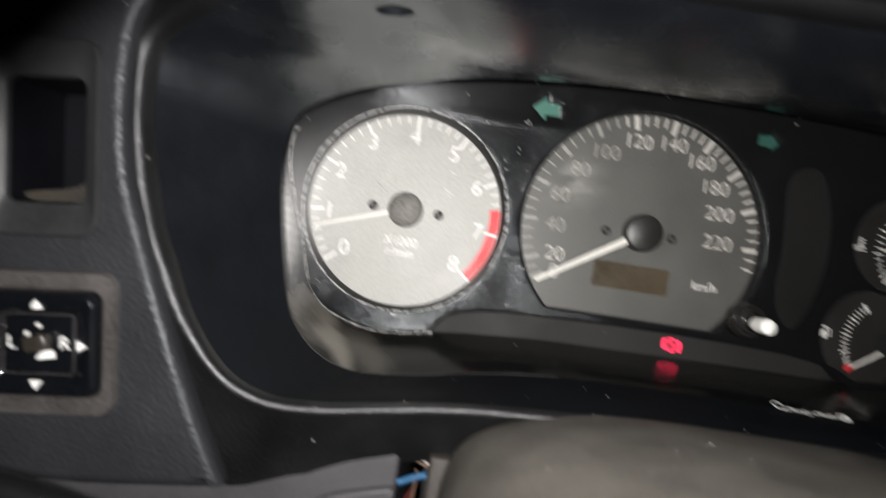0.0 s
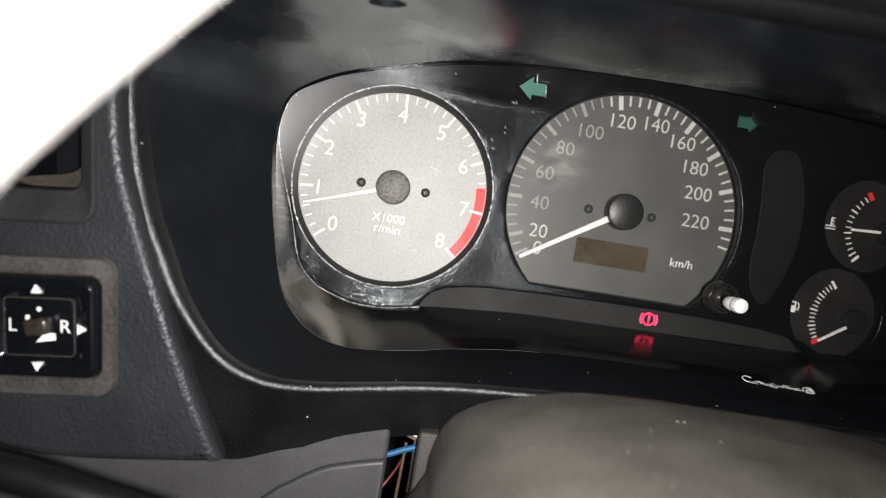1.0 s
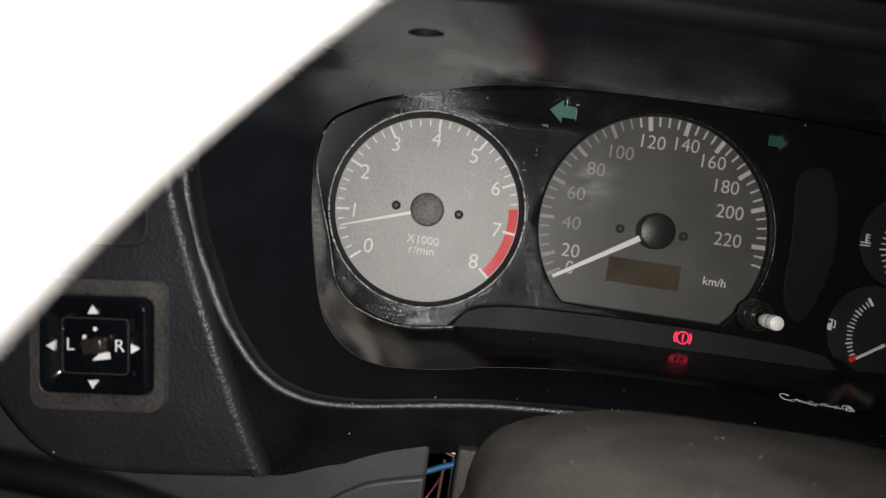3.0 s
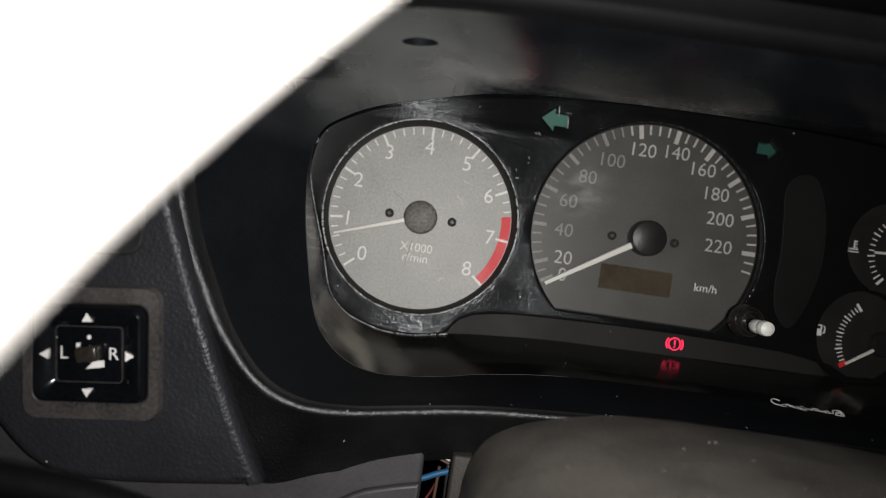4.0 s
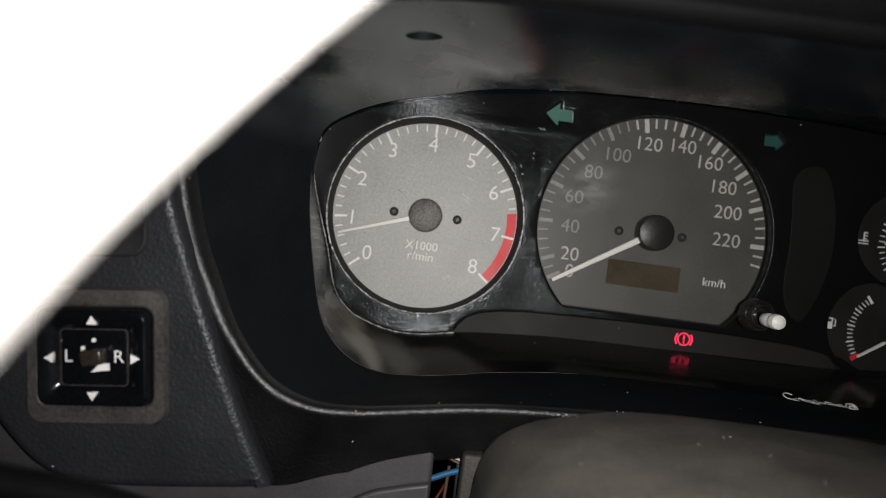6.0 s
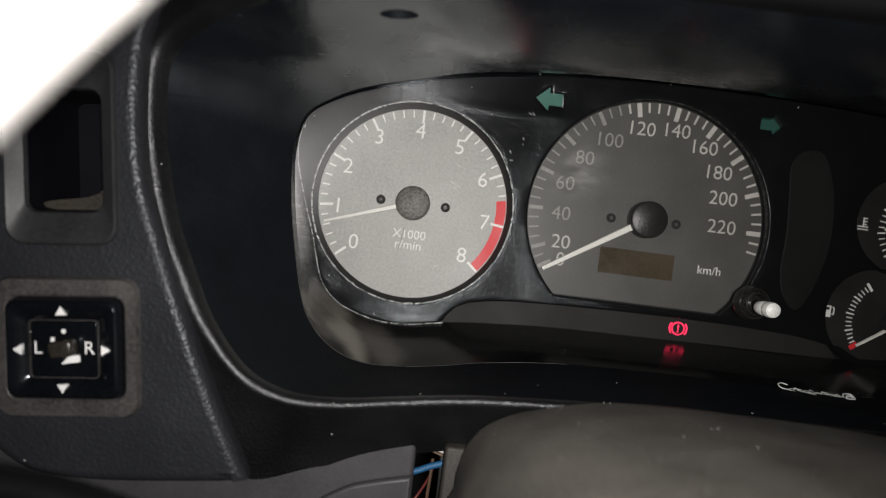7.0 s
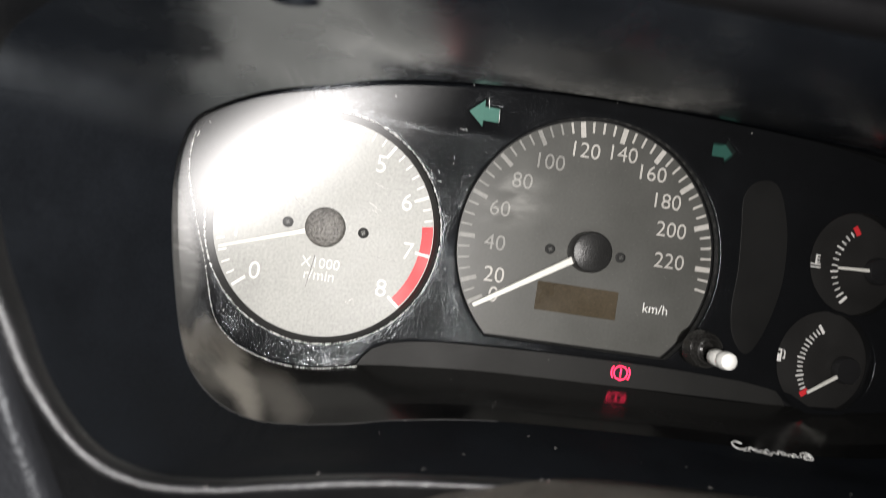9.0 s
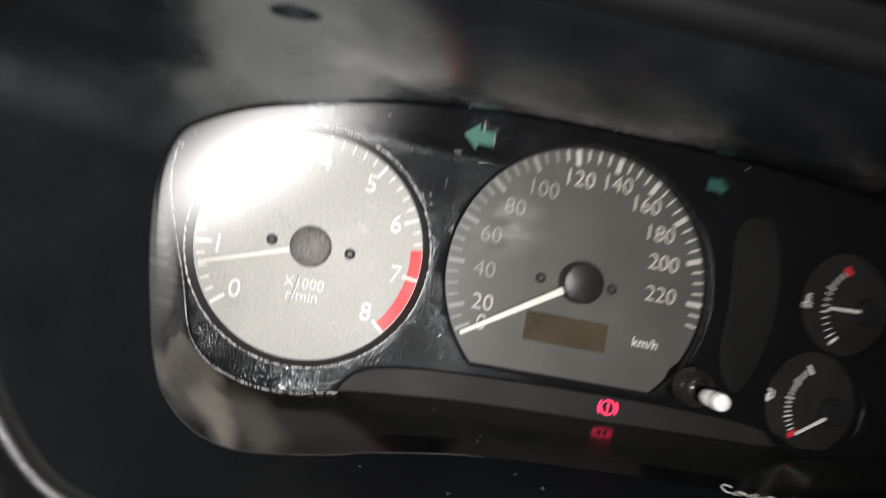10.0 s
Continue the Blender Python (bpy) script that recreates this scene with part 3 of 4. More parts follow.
def hub(parent, cx, cz, r, y, mat=HUBCAP):
    return part("hub", lathe([(0, y), (r * 0.86, y), (r * 0.96, y + 0.0004), (r, y + 0.0012), (r * 1.02, -0.001)], cx, cz, 64), mat, parent, "round black needle cap")


def screw(parent, cx, cz):
    part("screw", lathe([(0, -0.0004), (0.0012, -0.0005), (0.0013, -0.0002), (0.0017, -0.0002), (0.0018, -0.0006), (0.0021, -0.0005), (0.0022, 0.0004)], cx, cz, 24), MATTE, parent)
    for a in (20, 110):
        m = Matrix.Translation((cx, 0, cz)) @ Matrix.Rotation(radians(a), 4, "Y")
        part("slot", box(-0.0009, 0.0009, -0.00065, -0.0004, -0.00022, 0.00022, m=m), STEEL, parent, smooth=False)


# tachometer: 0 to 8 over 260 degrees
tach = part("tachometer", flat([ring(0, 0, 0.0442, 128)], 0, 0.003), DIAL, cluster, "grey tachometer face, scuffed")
major = [-130 + 32.5 * i for i in range(9)]
minor = [-130 + 6.5 * i for i in range(41) if i % 5]
part("red_zone", flat([ring(0, 0, 0.0426, 40, -130 + 32.5 * 6.5, 130) + ring(0, 0, 0.0382, 40, 130, -130 + 32.5 * 6.5)], -0.00015, 0.0002), REDPRINT, tach, "red limit arc")
ticks(tach, 0, 0, 0.0427, major, 0.0060, 0.0011, -0.0003, WHITE)
ticks(tach, 0, 0, 0.0424, [a for a in minor if a < -130 + 32.5 * 6.5], 0.0032, 0.0006, -0.0003, WHITE)
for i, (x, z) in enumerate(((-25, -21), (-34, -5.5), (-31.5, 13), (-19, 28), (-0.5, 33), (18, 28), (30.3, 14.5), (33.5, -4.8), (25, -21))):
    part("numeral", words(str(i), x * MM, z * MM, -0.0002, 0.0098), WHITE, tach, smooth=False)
part("unit_text", words("X1000", 0.0, -0.0145, -0.0002, 0.0057, spread=1.0), WHITE, tach, smooth=False)
part("unit_text", words("r/min", 0.0, -0.0193, -0.0002, 0.0058), WHITE, tach, smooth=False)
for x0, z0, x1, z1, w, mat in ((-2.6, -11.5, -4.6, -24.5, 0.3, SATIN), (-14.5, 10.5, -8.8, 6.2, 0.1, SATIN), (19, -8.5, 30, -9.5, 0.09, SATIN), (15.5, 12.5, 21, 9.5, 0.2, WHITE), (17, 10.0, 20.0, 8.0, 0.15, WHITE), (13.0, -27.5, 15.0, -26.3, 0.25, WHITE), (11.8, -28.0, 13.2, -28.6, 0.2, WHITE), (17, 20.5, 22, 18.5, 0.12, WHITE)):
    d = Vector((x1 - x0, z1 - z0)).normalized() * w / 2
    line = [(x0 - d.y, z0 + d.x), (x1 - d.y * 0.3, z1 + d.x * 0.3), (x1 + d.y * 0.3, z1 - d.x * 0.3), (x0 + d.y, z0 - d.x)]
    part("scratch", flat([mm(line)], -0.00012, 0.00012), mat, tach, smooth=False)
# fine scuffs, in loose patches where the lens has been rubbed
scuff = random.Random(11)
for px, pz, many, wide in ((18.5, 9.5, 9, 4.0), (14, -27.5, 6, 2.0), (-4, 24, 5, 3.5), (-16, 14, 4, 4.0), (23, 18, 5, 3.0), (4, -14, 5, 4.0), (27, -10, 3, 3.0)):
    for i in range(many):
        x0, z0 = px + scuff.uniform(-wide, wide), pz + scuff.uniform(-wide, wide) * 0.6
        a, d = radians(scuff.uniform(-55, 5)), scuff.uniform(0.5, 2.2)
        w = scuff.uniform(0.06, 0.16)
        x1, z1 = x0 + d * math.cos(a), z0 + d * math.sin(a)
        k = Vector((x1 - x0, z1 - z0)).normalized() * w / 2
        part("scratch", flat([mm([(x0 - k.y, z0 + k.x), (x1 - k.y * 0.3, z1 + k.x * 0.3), (x1 + k.y * 0.3, z1 - k.x * 0.3), (x0 + k.y, z0 - k.x)])], -0.00012, 0.00012), PRINT2, tach, smooth=False)
needle(tach, 0, 0, -108.5, 0.005, 0.0412, 0.0023, 0.0011, -0.0035)
hub(tach, 0, 0, 0.0077, -0.0065)
screw(tach, -0.0149, 0)
screw(tach, 0.0149, 0)

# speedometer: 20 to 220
speedo = part("speedometer", flat([speedo_outline(SR + 0.0004, -0.0327)], 0, 0.003), DIAL2, cluster, "speedometer face, weaker light put into its dark grey, hazy patch")


def speed_angle(v):
    return -110.5 + (v - 20) * 1.0025


big_marks, small_marks = [10, *range(20, 221, 20)], [15] + [v for v in range(25, 231, 5) if v % 20]
# left marks and numerals dimmer: the haze there is put into their print
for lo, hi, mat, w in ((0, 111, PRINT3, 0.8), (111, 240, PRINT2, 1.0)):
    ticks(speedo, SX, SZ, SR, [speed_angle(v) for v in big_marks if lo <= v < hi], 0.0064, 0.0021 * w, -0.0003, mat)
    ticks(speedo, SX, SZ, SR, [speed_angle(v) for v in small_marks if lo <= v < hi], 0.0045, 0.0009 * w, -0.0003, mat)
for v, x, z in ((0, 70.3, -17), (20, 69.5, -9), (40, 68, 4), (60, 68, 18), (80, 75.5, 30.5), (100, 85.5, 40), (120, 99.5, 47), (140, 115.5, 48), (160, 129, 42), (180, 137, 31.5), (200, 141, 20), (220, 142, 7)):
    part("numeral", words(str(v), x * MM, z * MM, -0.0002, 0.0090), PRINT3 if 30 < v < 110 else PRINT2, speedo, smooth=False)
part("unit_text", words("km/h", 0.139, -0.0135, -0.0002, 0.0056), WHITE, speedo, smooth=False)
part("display", flat([rounded(0.1052, -0.0144, 0.0345, 0.0118, 0.0004, 2)], -0.00025, 0.0004), LCD, speedo, "blank brown odometer display", smooth=False)
needle(speedo, SX, SZ, -122.0, 0.006, 0.0525, 0.0032, 0.0019, -0.0045)
hub(speedo, SX, SZ, 0.0083, -0.0085, HUBCAP2)
screw(speedo, 0.091, 0.005)
screw(speedo, 0.121, 0.0058)


# small gauges
def small_gauge(name, label, cx, cz, r, px, pz, tr, a_red, a_end, a_needle, n):
    g = part(name, flat([ring(cx, cz, r + 0.0015, 64)], 0.0, 0.002), SMALLDIAL, cluster, label)
    step = (a_end - a_red) / n
    marks = [a_red + step * i for i in range(1, n + 1)]
    ticks(g, px, pz, tr, [a for i, a in enumerate(marks) if (i + 1) % 4], 0.0026, 0.0005, -0.0003, WHITE)
    ticks(g, px, pz, tr + 0.0006, [a for i, a in enumerate(marks) if not (i + 1) % 4], 0.0036, 0.0007, -0.0003, WHITE)
    ticks(g, px, pz, tr + 0.001, [a_end], 0.0042, 0.0012, -0.00035, WHITE)
    ticks(g, px, pz, tr + 0.001, [a_red], 0.004, 0.0022, -0.0003, REDPRINT, "red_mark")
    needle(g, px, pz, a_needle, 0.002, tr - 0.0008, 0.0016, 0.0012, -0.003)
    part("hub", lathe([(0, -0.0042), (0.0052, -0.0042), (0.0058, -0.0034), (0.006, -0.001)], px, pz, 40), SATIN, g, "black needle cap")
    return g


temp = small_gauge("temperature_gauge", "small black temperature gauge", 0.223, 0.018, 0.0202, 0.2345, 0.0165, 0.0205, -35, -137, -93, 13)
fuel = small_gauge("fuel_gauge", "small black fuel gauge, needle at empty", 0.2145, -0.0252, 0.0205, 0.2260, -0.0274, 0.0212, -126, -38, -124, 16)
# pump and thermometer symbols
part("pump_symbol", flat([[(0.1942, -0.0275), (0.1974, -0.0275), (0.1974, -0.0222), (0.1942, -0.0222)], [(0.1948, -0.0242), (0.1968, -0.0242), (0.1968, -0.0228), (0.1948, -0.0228)]], -0.0002, 0.0002), WHITE, fuel, smooth=False)
part("pump_symbol", flat([[(0.1978, -0.0262), (0.1990, -0.0262), (0.1990, -0.0232), (0.1982, -0.0224), (0.1980, -0.0228), (0.1985, -0.0235), (0.1985, -0.0257), (0.1978, -0.0257)]], -0.0002, 0.0002), WHITE, fuel, smooth=False)
part("thermometer_symbol", box(0.2064, 0.2070, -0.0004, -0.0001, 0.0155, 0.0200), WHITE, temp, smooth=False)
for dz in (0.0, 0.0014, 0.0028):
    part("thermometer_symbol", box(0.2070, 0.2082, -0.0004, -0.0001, 0.0166 + dz, 0.0171 + dz), WHITE, temp, smooth=False)
for dz in (0.0, 0.0013):
    part("wave_symbol", flat([[(0.2042 + 0.00055 * i, 0.0142 + dz + 0.0002 * (i % 2)) for i in range(10)] + [(0.2042 + 0.00055 * i, 0.0147 + dz + 0.0002 * (i % 2)) for i in range(9, -1, -1)]], -0.0002, 0.0002), WHITE, temp, smooth=False)

# indicator arrows behind their cut-outs
part("indicator_arrow", flat([arrow_left], -0.0012, 0.001), GREEN, cluster, "unlit green turn arrow", smooth=False)
part("indicator_arrow", flat([arrow_right], -0.0012, 0.001), GREENDIM, cluster, "unlit green turn arrow", smooth=False)

# warning lamp strip
strip_top = list(reversed(notch))
strip_low = mm([(204, -47), (178, -46.8), (129, -47.6), (100, -48.4), (76, -49.4), (44, -51.2), (20, -53)])
strip = part("warning_strip", flat([strip_top + strip_low], 0.0022, 0.002), DARKGREY, cluster, "dark grey warning lamp strip")
bx, bz = 0.1292, -0.0418
part("brake_lamp", flat([ring(bx, bz, 0.0031, 40), ring(bx, bz, 0.0026, 40)], 0.0019, 0.0002), LAMPRED, strip, "lit red brake warning symbol", smooth=False)
part("brake_lamp", box(bx - 0.0003, bx + 0.0003, 0.0018, 0.0021, bz - 0.0005, bz + 0.0018), LAMPRED, strip, smooth=False)
part("brake_lamp", box(bx - 0.0003, bx + 0.0003, 0.0018, 0.0021, bz - 0.0018, bz - 0.0011), LAMPRED, strip, smooth=False)
for a in (90, -90):
    part("brake_lamp", flat([ring(bx, bz, 0.0043, 12, a - 38, a + 38) + ring(bx, bz, 0.0037, 12, a + 38, a - 38)], 0.0019, 0.0002), LAMPRED, strip, smooth=False)

# trip reset knob through the lens
knob = part("reset_knob", lathe([(0.0024, -0.0455), (0.0028, -0.0460), (0.0029, -0.0490), (0.0029, -0.0514), (0.0027, -0.0519), (0.0031, -0.0526), (0.0031, -0.0545), (0.0028, -0.0562), (0.0016, -0.0571), (0, -0.0573)], 0.1425, -0.0250, 32), KNOBWHITE, cluster, "white trip reset knob")
part("collar", lathe([(0.0016, -0.046), (0.0016, -0.034), (0.0034, -0.033), (0.0037, -0.0362), (0.0042, -0.0370), (0.0048, -0.0366), (0.0054, -0.0345), (0.0060, -0.0338), (0.0064, -0.0341), (0.0068, -0.0332), (0.0071, -0.029)], 0.1458, -0.0243, 40), BOSS, knob, "smoked collar round the knob")

# lint and dust flecks on the mask
for i, (x0, z0, x1, z1) in enumerate(((56.6, 60.8, 57.1, 56.7), (61.3, 56.6, 61.7, 51.1), (46.7, 46.9, 48.4, 46.1), (48.7, 47.7, 49.6, 46.1), (40.4, 29.1, 41.1, 27.6), (40.8, 24.8, 42.3, 24.7), (19.4, 55.0, 20.0, 54.4), (30.0, 44.2, 30.5, 43.6), (49.2, 65.4, 49.8, 64.8), (45.8, 35.5, 46.3, 34.5), (-49.2, 33.7, -48.6, 33.1), (-52.2, 29.5, -52.9, 27.0))):
    y = -0.0066 + dish(x0 * MM, z0 * MM)
    part("lint", tube([(x0 * MM, y, z0 * MM), ((x0 + x1) / 2 * MM + 0.0002 * (i % 3 - 1), y - 0.0003, (z0 + z1) / 2 * MM), (x1 * MM, y, z1 * MM)], [0.00006, 0.00014, 0.00007], 6, 3), WHITE, cluster, "white lint")

# clear lens, dished like a shallow bowl over the tachometer and running out flat to the right
def lens_depth(x, z):
    u = x if x < 0.045 else 0.045 + 0.03 * math.tanh((x - 0.045) / 0.03)
    return LENS[0] + LENS[1] * z + LENS[2] * u - LENS[3] / 2 * u * u - LENS[4] / 2 * z * z + LENS[5] * u * z


LENS = (-0.033, -0.0485, 0.1043, 3.2065, 3.126, -0.3273)
lens_loops = []
for i in range(48):
    s = 0.992 - 0.98 * i / 47
    lens_loops.append([Vector((x, lens_depth(x, z), z)) for x, z in ((0.03 + (p.x - 0.03) * s, -0.003 + (p.z + 0.003) * s) for p in o3)])
lens = part("clear_lens", loft(lens_loops, cap_last=True), GLASS, cluster, "clear plastic lens over the dials")
lens.visible_shadow = False

# ---- left switch panel ----
seam = mm([(-38, 60), (-49.5, 56), (-61.5, 52), (-74, 46.5), (-79, 38), (-80, 29), (-79.8, 19), (-78.8, 7), (-75.8, -8), (-70.2, -23), (-64, -38), (-57, -54), (-51, -67), (-44.4, -80), (-36.8, -94), (-36.0, -96.5)])
low = mm([(-45, -98), (-78, -102), (-98, -102.5), (-106, -100.5), (-113, -96.5), (-122, -88), (-132, -76), (-145, -66), (-165, -60)])
roll = Matrix.Rotation(radians(-6.5), 4, "Y")
SWX, SWZ = -0.0937, -0.0612
BXX, BXZ = -0.1010, -0.0015


def turned(points, cx, cz, deg=6.5):
    c, s = math.cos(radians(deg)), math.sin(radians(deg))
    return [(cx + x * c - z * s, cz + x * s + z * c) for x, z in points]


lean = Matrix.Translation((0, -0.1045, -0.06)) @ Matrix.Rotation(radians(3), 4, "X") @ Matrix.Translation((0, 0, 0.06))
edge = [tuple(v[:2]) for v in cat([(*p, 0) for p in seam], 4, False)] + [tuple(v[:2]) for v in cat([(*p, 0) for p in low], 4, False)] + [(-0.165, 0.075)]
part("switch_panel", flat([edge, turned(rounded(0, 0, 0.0372, 0.0336, 0.003), SWX, SWZ), turned(rounded(0, 0, 0.0262, 0.0502, 0.004), BXX, BXZ)], 0, 0.010, 0.0034, lean), PANEL, dash, "worn black grained panel with switch openings")

# mirror adjuster switch
sw = thing("mirror_switch", "square black mirror adjuster switch with white arrows, grimy bezel", "switch")
at = lean @ Matrix.Translation((SWX + 0.0003, 0, SWZ + 0.0004)) @ roll @ Matrix.Scale(0.966, 4)


def frame_ring(w0, h0, r0, w1, h1, r1, y0, y1, y2, m):
    """A rounded frame: outer edge, raised face, sloping inner edge."""
    loops = []
    for w, h, r, y in ((w0, h0, r0, y0 + 0.004), (w0, h0, r0, y0), (w0 - 0.0016, h0 - 0.0016, r0 * 0.9, y1), (w1 + 0.0016, h1 + 0.0016, r1 * 1.2, y1), (w1, h1, r1, y1 + 0.0008), (w1, h1, r1, y2)):
        loops.append([m @ Vector((x, y, z)) for x, z in rounded(0, 0, w, h, r)])
    return loft(loops)


part("bezel", frame_ring(0.0452, 0.0446, 0.0052, 0.0362, 0.0322, 0.0036, 0.0, -0.0022, 0.006, at), BEZEL, sw, "grey-brown grimy bezel")
body = []
for w, h, r, y in ((0.0358, 0.0318, 0.0034, 0.006), (0.0358, 0.0318, 0.0034, -0.0020), (0.0354, 0.0314, 0.0034, -0.0033), (0.0344, 0.0304, 0.0032, -0.0043), (0.0330, 0.0290, 0.0030, -0.0048), (0.0316, 0.0276, 0.0028, -0.0046), (0.0228, 0.0194, 0.0018, -0.0030), (0.0218, 0.0184, 0.0014, -0.0022)):
    body.append([at @ Vector((x, y, z)) for x, z in rounded(0, 0, w, h, r)])
part("body", loft(body, cap_last=True), SWITCH, sw)
part("centre_plate", flat([rounded(0, 0, 0.0206, 0.0174, 0.0012)], -0.0029, 0.0012, 0.0003, at), SWITCH, sw)
part("plate_edge", flat([rounded(0, 0, 0.0216, 0.0184, 0.0014), rounded(0, 0, 0.0210, 0.0178, 0.0012)], -0.0030, 0.0006, 0.0, at), BEZEL, sw)


def tri(cx, cz, deg, s):
    return [(cx + s * math.sin(radians(deg + a)), cz + s * math.cos(radians(deg + a))) for a in (0, 120, 240)]


for cx, cz, deg in ((0, 0.0118, 0), (0, -0.0118, 180), (-0.0132, 0, 270), (0.0132, 0, 90)):
    part("arrow_mark", flat([tri(cx, cz, deg, 0.0019)], -0.00455, 0.0014, 0, at), WHITE, sw, smooth=False)
part("letter", words("L", -0.0081, 0.0002, -0.0030, 0.0058, at), WHITE, sw, smooth=False)
part("letter", words("R", 0.0078, 0.0002, -0.0030, 0.0058, at), WHITE, sw, smooth=False)
part("dot_mark", flat([ring(0, 0.0056, 0.0007, 16)], -0.0031, 0.0002, 0, at), WHITE, sw, smooth=False)
# white patches paint the highlights in the selector's well
part("well_highlight", flat([[(-0.0040, 0.0036), (-0.0028, 0.0036), (-0.0034, -0.0004), (-0.0044, -0.0008)]], -0.0031, 0.0002, 0, at), WHITE, sw, smooth=False)
part("well_highlight", flat([[(-0.0010, -0.0048), (0.0050, -0.0040), (0.0048, -0.0018), (0.0014, -0.0022)]], -0.0031, 0.0002, 0, at), WHITE, sw, smooth=False)
part("selector", box(-0.0026, 0.0046, -0.0075, -0.0025, -0.0020, 0.0032, 0.0011, at @ Matrix.Rotation(radians(-8), 4, "Y")), SELECTOR, sw, "small dark selector lever")

# empty switch socket above it
sock = thing("switch_socket", "empty rounded switch socket with a dusty brown inside", "switch socket")
at2 = lean @ Matrix.Translation((BXX, 0, BXZ)) @ roll
sl = []
for w, h, r, y, dz in ((0.0335, 0.0575, 0.006, 0.004, 0), (0.0335, 0.0575, 0.006, -0.0004, 0), (0.0330, 0.0570, 0.0058, -0.0014, 0), (0.0320, 0.0560, 0.0056, -0.0019, 0), (0.0306, 0.0546, 0.0052, -0.0014, 0), (0.0238, 0.0372, 0.004, 0.0006, -0.0005), (0.0228, 0.0361, 0.003, 0.0022, -0.0005), (0.0218, 0.0345, 0.0025, 0.030, 0)):
    sl.append([at2 @ Vector((x, y, z + dz)) for x, z in rounded(0, 0, w, h, r)])
part("frame", loft(sl[:7]), SOCKETFRAME, sock, "worn dark frame")
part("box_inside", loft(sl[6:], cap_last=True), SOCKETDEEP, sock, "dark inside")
part("dust", flat([[tuple(v[:2]) for v in cat([(x, z, 0) for x, z in ((-0.0105, -0.0176), (0.0108, -0.0176), (0.0110, 0.0100), (0.0099, 0.0090), (0.0095, -0.0060), (0.0076, -0.0120), (0.0030, -0.0142), (-0.0040, -0.0150), (-0.0105, -0.0160))], 4)]], 0.0090, 0.0006, 0, at2), SOCKETBROWN, sock, "brown dusty residue")

# ---- lower grey panels and wiring ----
part("knee_panel", flat([mm([(-190, -70), (-60, -70), (15, -72), (15.5, -95), (16, -230), (-190, -230)])], -0.0885, 0.006, 0.0015), KNEE, dash, "smooth grey knee panel")
part("lower_cover", flat([[tuple(v[:2]) for v in cat([(*p, 0) for p in mm([(14.8, -91.9), (8, -93.5), (3.3, -94.8), (-4.1, -97.1), (-10.8, -100.9), (-15.3, -104.1), (-20, -107.5), (-30, -117)])], 5, False)] + mm([(-60, -150), (-60, -228), (14.8, -228)])], -0.0925, 0.0035, 0.001), KNEE, dash, "smooth grey cover plate")

column = thing("steering_column", "steering column with dusty warm grey shroud and black stalk", "steering column")


def shroud_loop(y, top, half, drop, cx=0.122):
    pts = []
    for i in range(33):
        a = math.pi * i / 32
        c, s = math.cos(a), math.sin(a)
        pts.append(Vector((cx - (half + 0.005) * math.copysign(abs(c) ** 0.62, c), y, top - drop + drop * abs(s) ** 0.72)))
    pts.insert(0, pts[0] + Vector((-0.011, 0, -0.022)))
    pts.append(pts[-1] + Vector((0.011, 0, -0.022)))
    return pts


rows = [shroud_loop(y, t, h, d) for y, t, h, d in ((-0.082, -0.0620, 0.085, 0.032), (-0.087, -0.0590, 0.0875, 0.034), (-0.097, -0.0576, 0.0885, 0.036), (-0.13, -0.0565, 0.089, 0.038), (-0.18, -0.0560, 0.087, 0.040), (-0.225, -0.0570, 0.084, 0.040), (-0.232, -0.0610, 0.081, 0.036))]
part("upper_shroud", loft(rows, closed=False), SHROUD, column, "dusty warm grey shroud", angle=60)
low_rows = []
for y, h in ((-0.088, 0.082), (-0.095, 0.082), (-0.16, 0.081), (-0.222, 0.078)):
    low_rows.append([Vector((0.122 - h, y, -0.0815)), Vector((0.122 - h - 0.001, y, -0.086)), Vector((0.122 - h + 0.006, y, -0.14)), Vector((0.122 - h + 0.03, y, -0.165)),
                     Vector((0.122 + h - 0.03, y, -0.165)), Vector((0.122 + h - 0.006, y, -0.14)), Vector((0.122 + h + 0.001, y, -0.086)), Vector((0.122 + h, y, -0.0815))])
part("lower_shroud", loft(low_rows, closed=False), SHROUD, column, angle=60)

part("shroud_flange", box(0.0246, 0.2194, -0.0920, -0.0850, -0.150, -0.0806, 0.0012), FLANGE, column, "brown-grey flange of the lower shroud")

loom = thing("wiring_loom", "loose coloured wires behind the column gap", "wiring")
part("blue_wire", tube([(0.010, -0.080, -0.0965), (0.0165, -0.080, -0.0938), (0.0215, -0.080, -0.0915), (0.030, -0.080, -0.0885)], 0.0011), WIRE_BLUE, loom, "bright blue wire")
part("red_plug", box(0.0205, 0.0275, -0.080, -0.076, -0.0852, -0.0815, 0.0004), WIRE_RED, loom, "small pale red plug")
part("white_wire", tube([(0.0165, -0.0805, -0.0832), (0.0205, -0.0805, -0.0850), (0.0275, -0.0805, -0.0872)], 0.0004), WIRE_WHITE, loom, "thin white wire")
part("brown_wire", tube([(0.0165, -0.0800, -0.0845), (0.0205, -0.0800, -0.0862), (0.0275, -0.0800, -0.0886)], 0.0005), WIRE_BROWN, loom, "brown wire")
part("red_wire", tube([(0.0225, -0.076, -0.092), (0.0205, -0.074, -0.099), (0.0175, -0.074, -0.105), (0.014, -0.076, -0.110)], 0.0005), WIRE_RED, loom, "dark red wire")
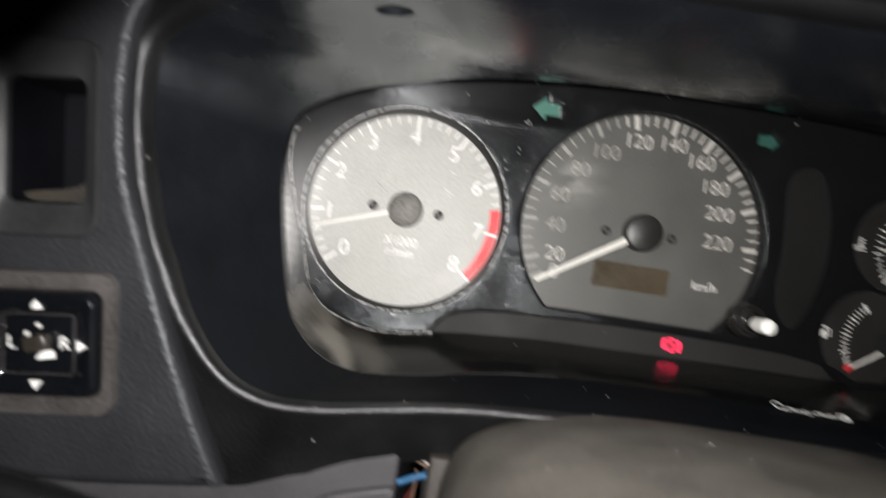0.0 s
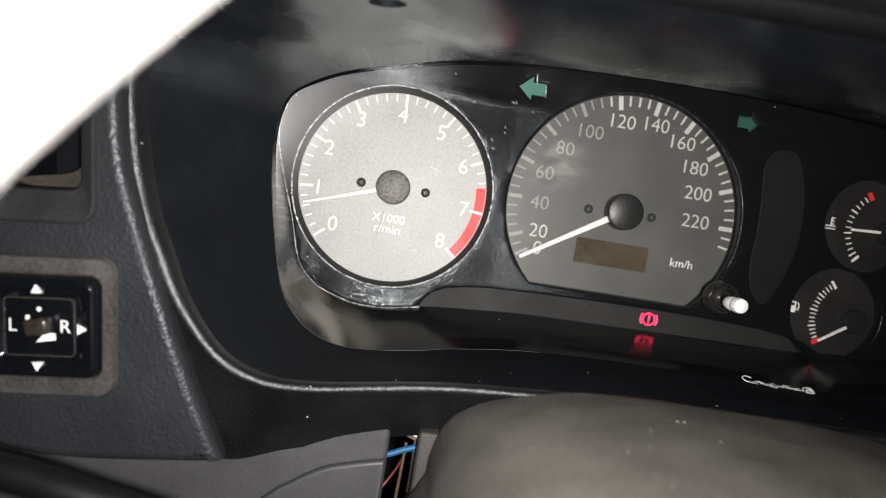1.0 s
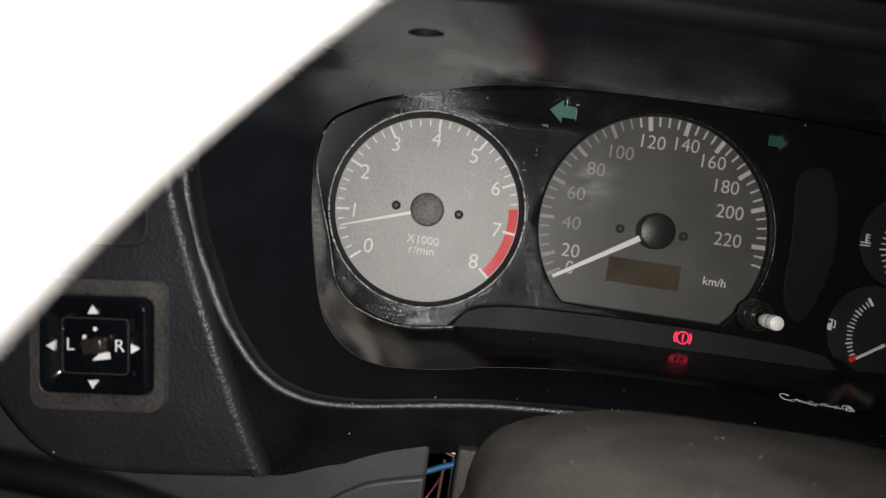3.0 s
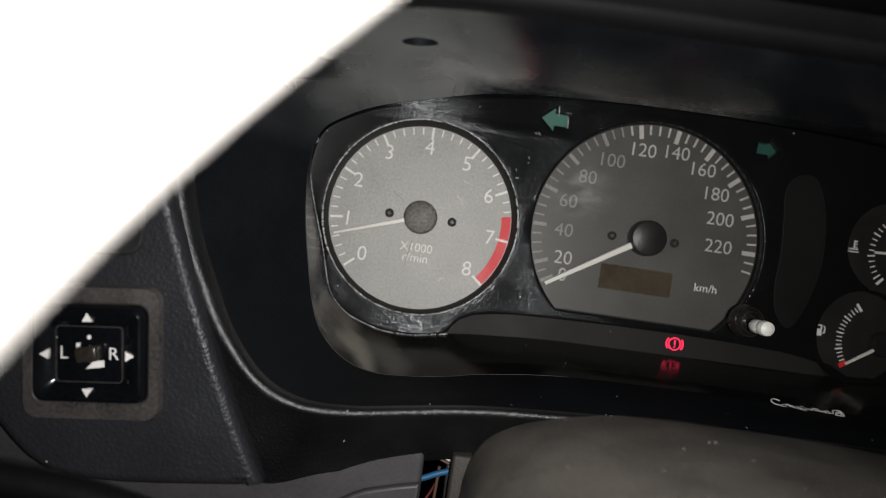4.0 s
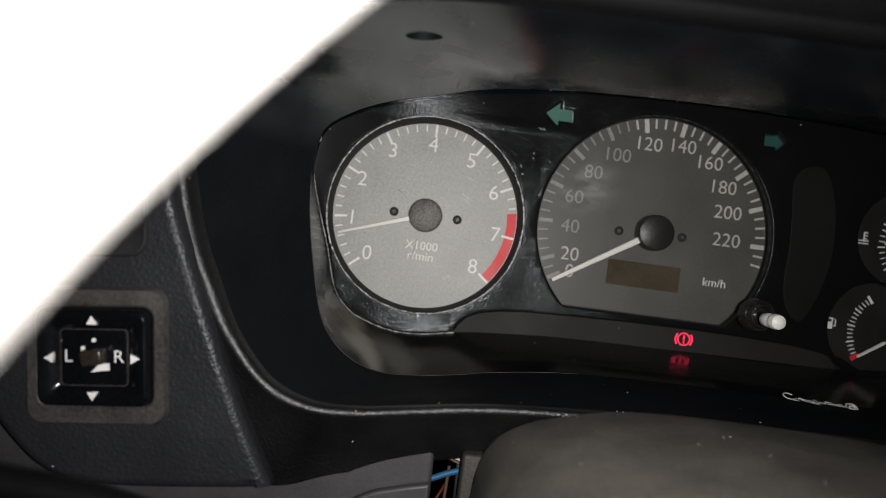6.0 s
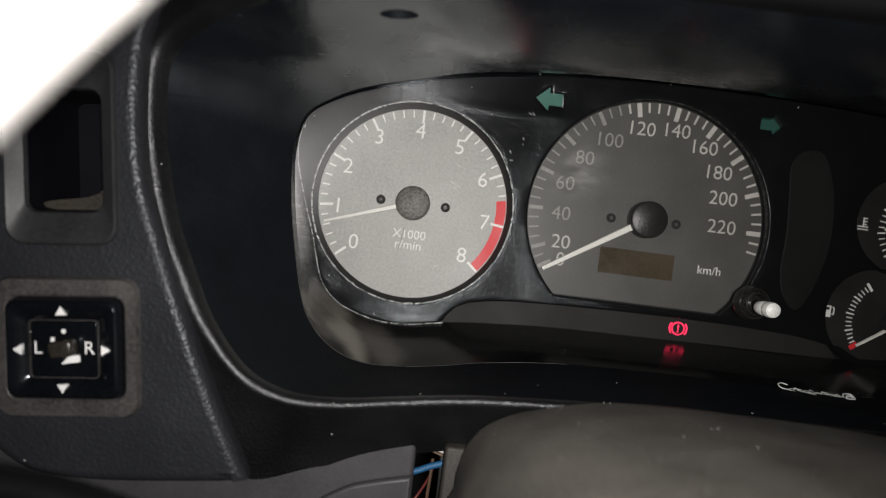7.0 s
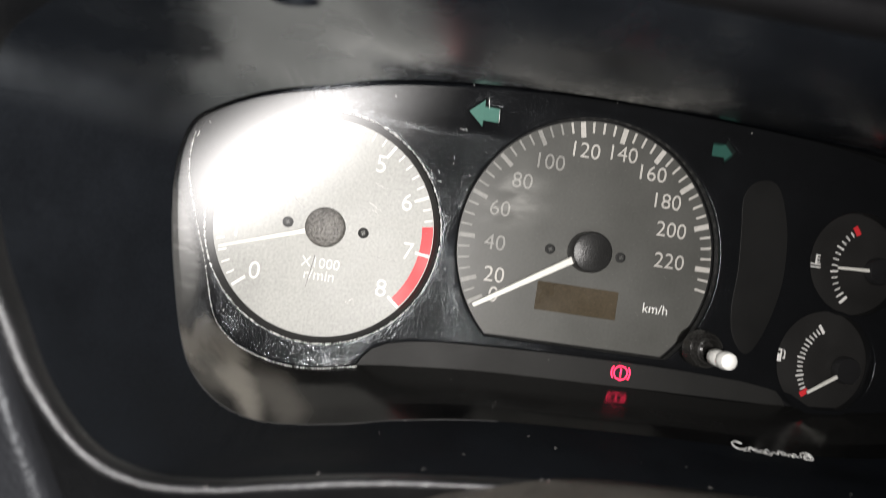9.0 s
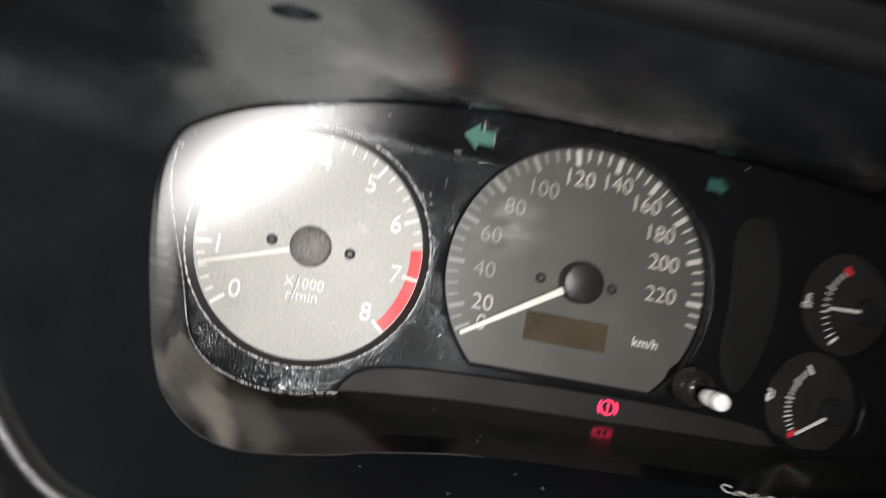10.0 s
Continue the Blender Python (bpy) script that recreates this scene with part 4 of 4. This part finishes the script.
part("brown_wire", tube([(0.0215, -0.077, -0.090), (0.0212, -0.077, -0.100), (0.0208, -0.077, -0.115), (0.021, -0.078, -0.140)], 0.0006), WIRE_BROWN, loom, "brown wire")
part("black_wire", tube([(0.0245, -0.078, -0.085), (0.025, -0.080, -0.1), (0.0245, -0.079, -0.12), (0.025, -0.078, -0.15)], 0.0010), WIRE_BLACK, loom, "black wire")

# ---- indicator stalk ----
part("indicator_stalk", tube(mm([(40, -150, -112), (0, -156, -97), (-42, -160, -86), (-70, -160, -81), (-105, -160, -80), (-150, -160, -83)]), [0.005, 0.0047, 0.0044, 0.0042, 0.0044, 0.0048], 20), STALK, column, "slim black stalk")

# ---- steering wheel ----
WC, WR, Wr = Vector((0.1215, -0.2713, -0.1150)), 0.185, 0.014
bm = bmesh.new()
rows = []
for i in range(160):
    a = 2 * math.pi * i / 160
    d = Vector((math.cos(a), 0, math.sin(a)))
    rows.append([bm.verts.new(WC + d * (WR + Wr * math.cos(2 * math.pi * j / 24)) + Vector((0, Wr * math.sin(2 * math.pi * j / 24), 0))) for j in range(24)])
for i in range(160):
    r0, r1 = rows[i], rows[(i + 1) % 160]
    for j in range(24):
        bm.faces.new((r0[j], r0[(j + 1) % 24], r1[(j + 1) % 24], r1[j]))
wheel = thing("steering_wheel", "pale grey padded steering wheel in front of the dials", "steering wheel")
part("rim", bm, RIM, wheel, "pale grey padded rim")
part("hub_pad", lathe([(0, -0.266), (0.045, -0.264), (0.056, -0.258), (0.058, -0.24), (0.05, -0.226)], WC.x, WC.z, 48), WHEELHUB, wheel)
for a in (8, 172, 270):
    d = Vector((math.cos(radians(a)), 0, math.sin(radians(a))))
    p0, p1 = WC + d * 0.045 + Vector((0, 0.018, 0)), WC + d * 0.178
    part("spoke", tube([tuple(p0), tuple(p0.lerp(p1, 0.5) + Vector((0, 0.004, 0))), tuple(p1)], [0.014, 0.011, 0.010], 16), WHEELHUB, wheel)

# ---- worn script badge on the hood's lower edge, as plain strokes ----
badge = thing("script_badge", "worn silver script badge on the black hood", "badge")
def on_floor(x, d):
    """A point on the sloping lower edge, d metres up the badge."""
    return Vector((0.1525 + x, -0.0500 + d * 0.85, -0.0551 - 0.02 * x + d * 0.42))


def stroke(points, r=0.0003):
    part("stroke", tube([tuple(on_floor(x * MM, d * MM)) for x, d in points], r, 6, 4), SILVER, badge, smooth=False)


stroke([(4.2, 3.6), (2.0, 4.4), (0.2, 2.9), (1.0, 0.8), (3.4, 0.5), (5.2, 1.6)], 0.00026)
rough = random.Random(5)
for i in range(9):
    x = 5.6 + i * 2.1 + rough.uniform(-0.4, 0.4)
    h = rough.uniform(1.0, 2.4)
    stroke([(x, rough.uniform(0.2, 1.0)), (x + 0.7, h), (x + 1.5, h * 0.8), (x + 1.7, rough.uniform(0.2, 0.9)), (x + 2.6, rough.uniform(0.4, 1.2))], rough.uniform(0.00014, 0.00028))
stroke([(25.2, 0.6), (26.0, 2.8), (29.0, 3.3), (29.6, 0.4), (26.0, 0.2), (28.6, 2.2)], 0.0003)
stroke([(26.5, 1.2), (28.0, 2.4), (29.2, 1.0)], 0.00035)
for i in range(6):
    x = rough.uniform(3, 27)
    stroke([(x, rough.uniform(-0.5, 0.4)), (x + rough.uniform(1.5, 4), rough.uniform(-0.8, 0.3))], 0.0001)
stroke([(27.0, -0.3), (31.0, -0.9), (34.0, -1.6)], 0.00012)

# ---- dust and lint lying on the trim and the shroud ----
def bits(parent, places, seed):
    """Small pale crumbs and hairs at places in millimetres."""
    rnd = random.Random(seed)
    for x, y, z in places:
        a, d = rnd.uniform(0, 3.1), rnd.uniform(0.25, 0.8)
        p = Vector((x, y, z))
        q = p + Vector((d * math.cos(a), d * math.sin(a) * 0.6, rnd.uniform(0.0, 0.25)))
        m = (p + q) / 2 + Vector((0, 0, 0.12))
        part("lint", tube(mm([tuple(p), tuple(m), tuple(q)]), [0.00009, rnd.uniform(0.00010, 0.00020), 0.00008], 6, 3), PRINT3, parent, "pale lint")


bits(cluster, ((56.7, -10.5, -51.3), (69.8, -34.7, -54.8), (71.5, -30.0, -53.8), (98.1, 2.0, -40.6)), 3)
bits(dash, ((38.5, -47.0, -60.2), (84.0, -67.2, -57.8), (78.0, -58.0, -57.6), (110.0, -72.0, -58.0), (125.0, -86.7, -58.5), (14.1, -94.5, -64.3), (52.0, -70.0, -60.2), (30.0, -60.0, -61.6)), 4)
bits(column, ((96.2, -122.5, -56.9), (99.0, -121.0, -56.9), (101.8, -138.4, -56.4), (73.4, -93.2, -59.7), (75.0, -94.0, -59.5), (71.9, -153.3, -58.2), (104.8, -158.0, -56.2), (60.0, -118.0, -61.0), (84.0, -134.0, -57.0)), 5)
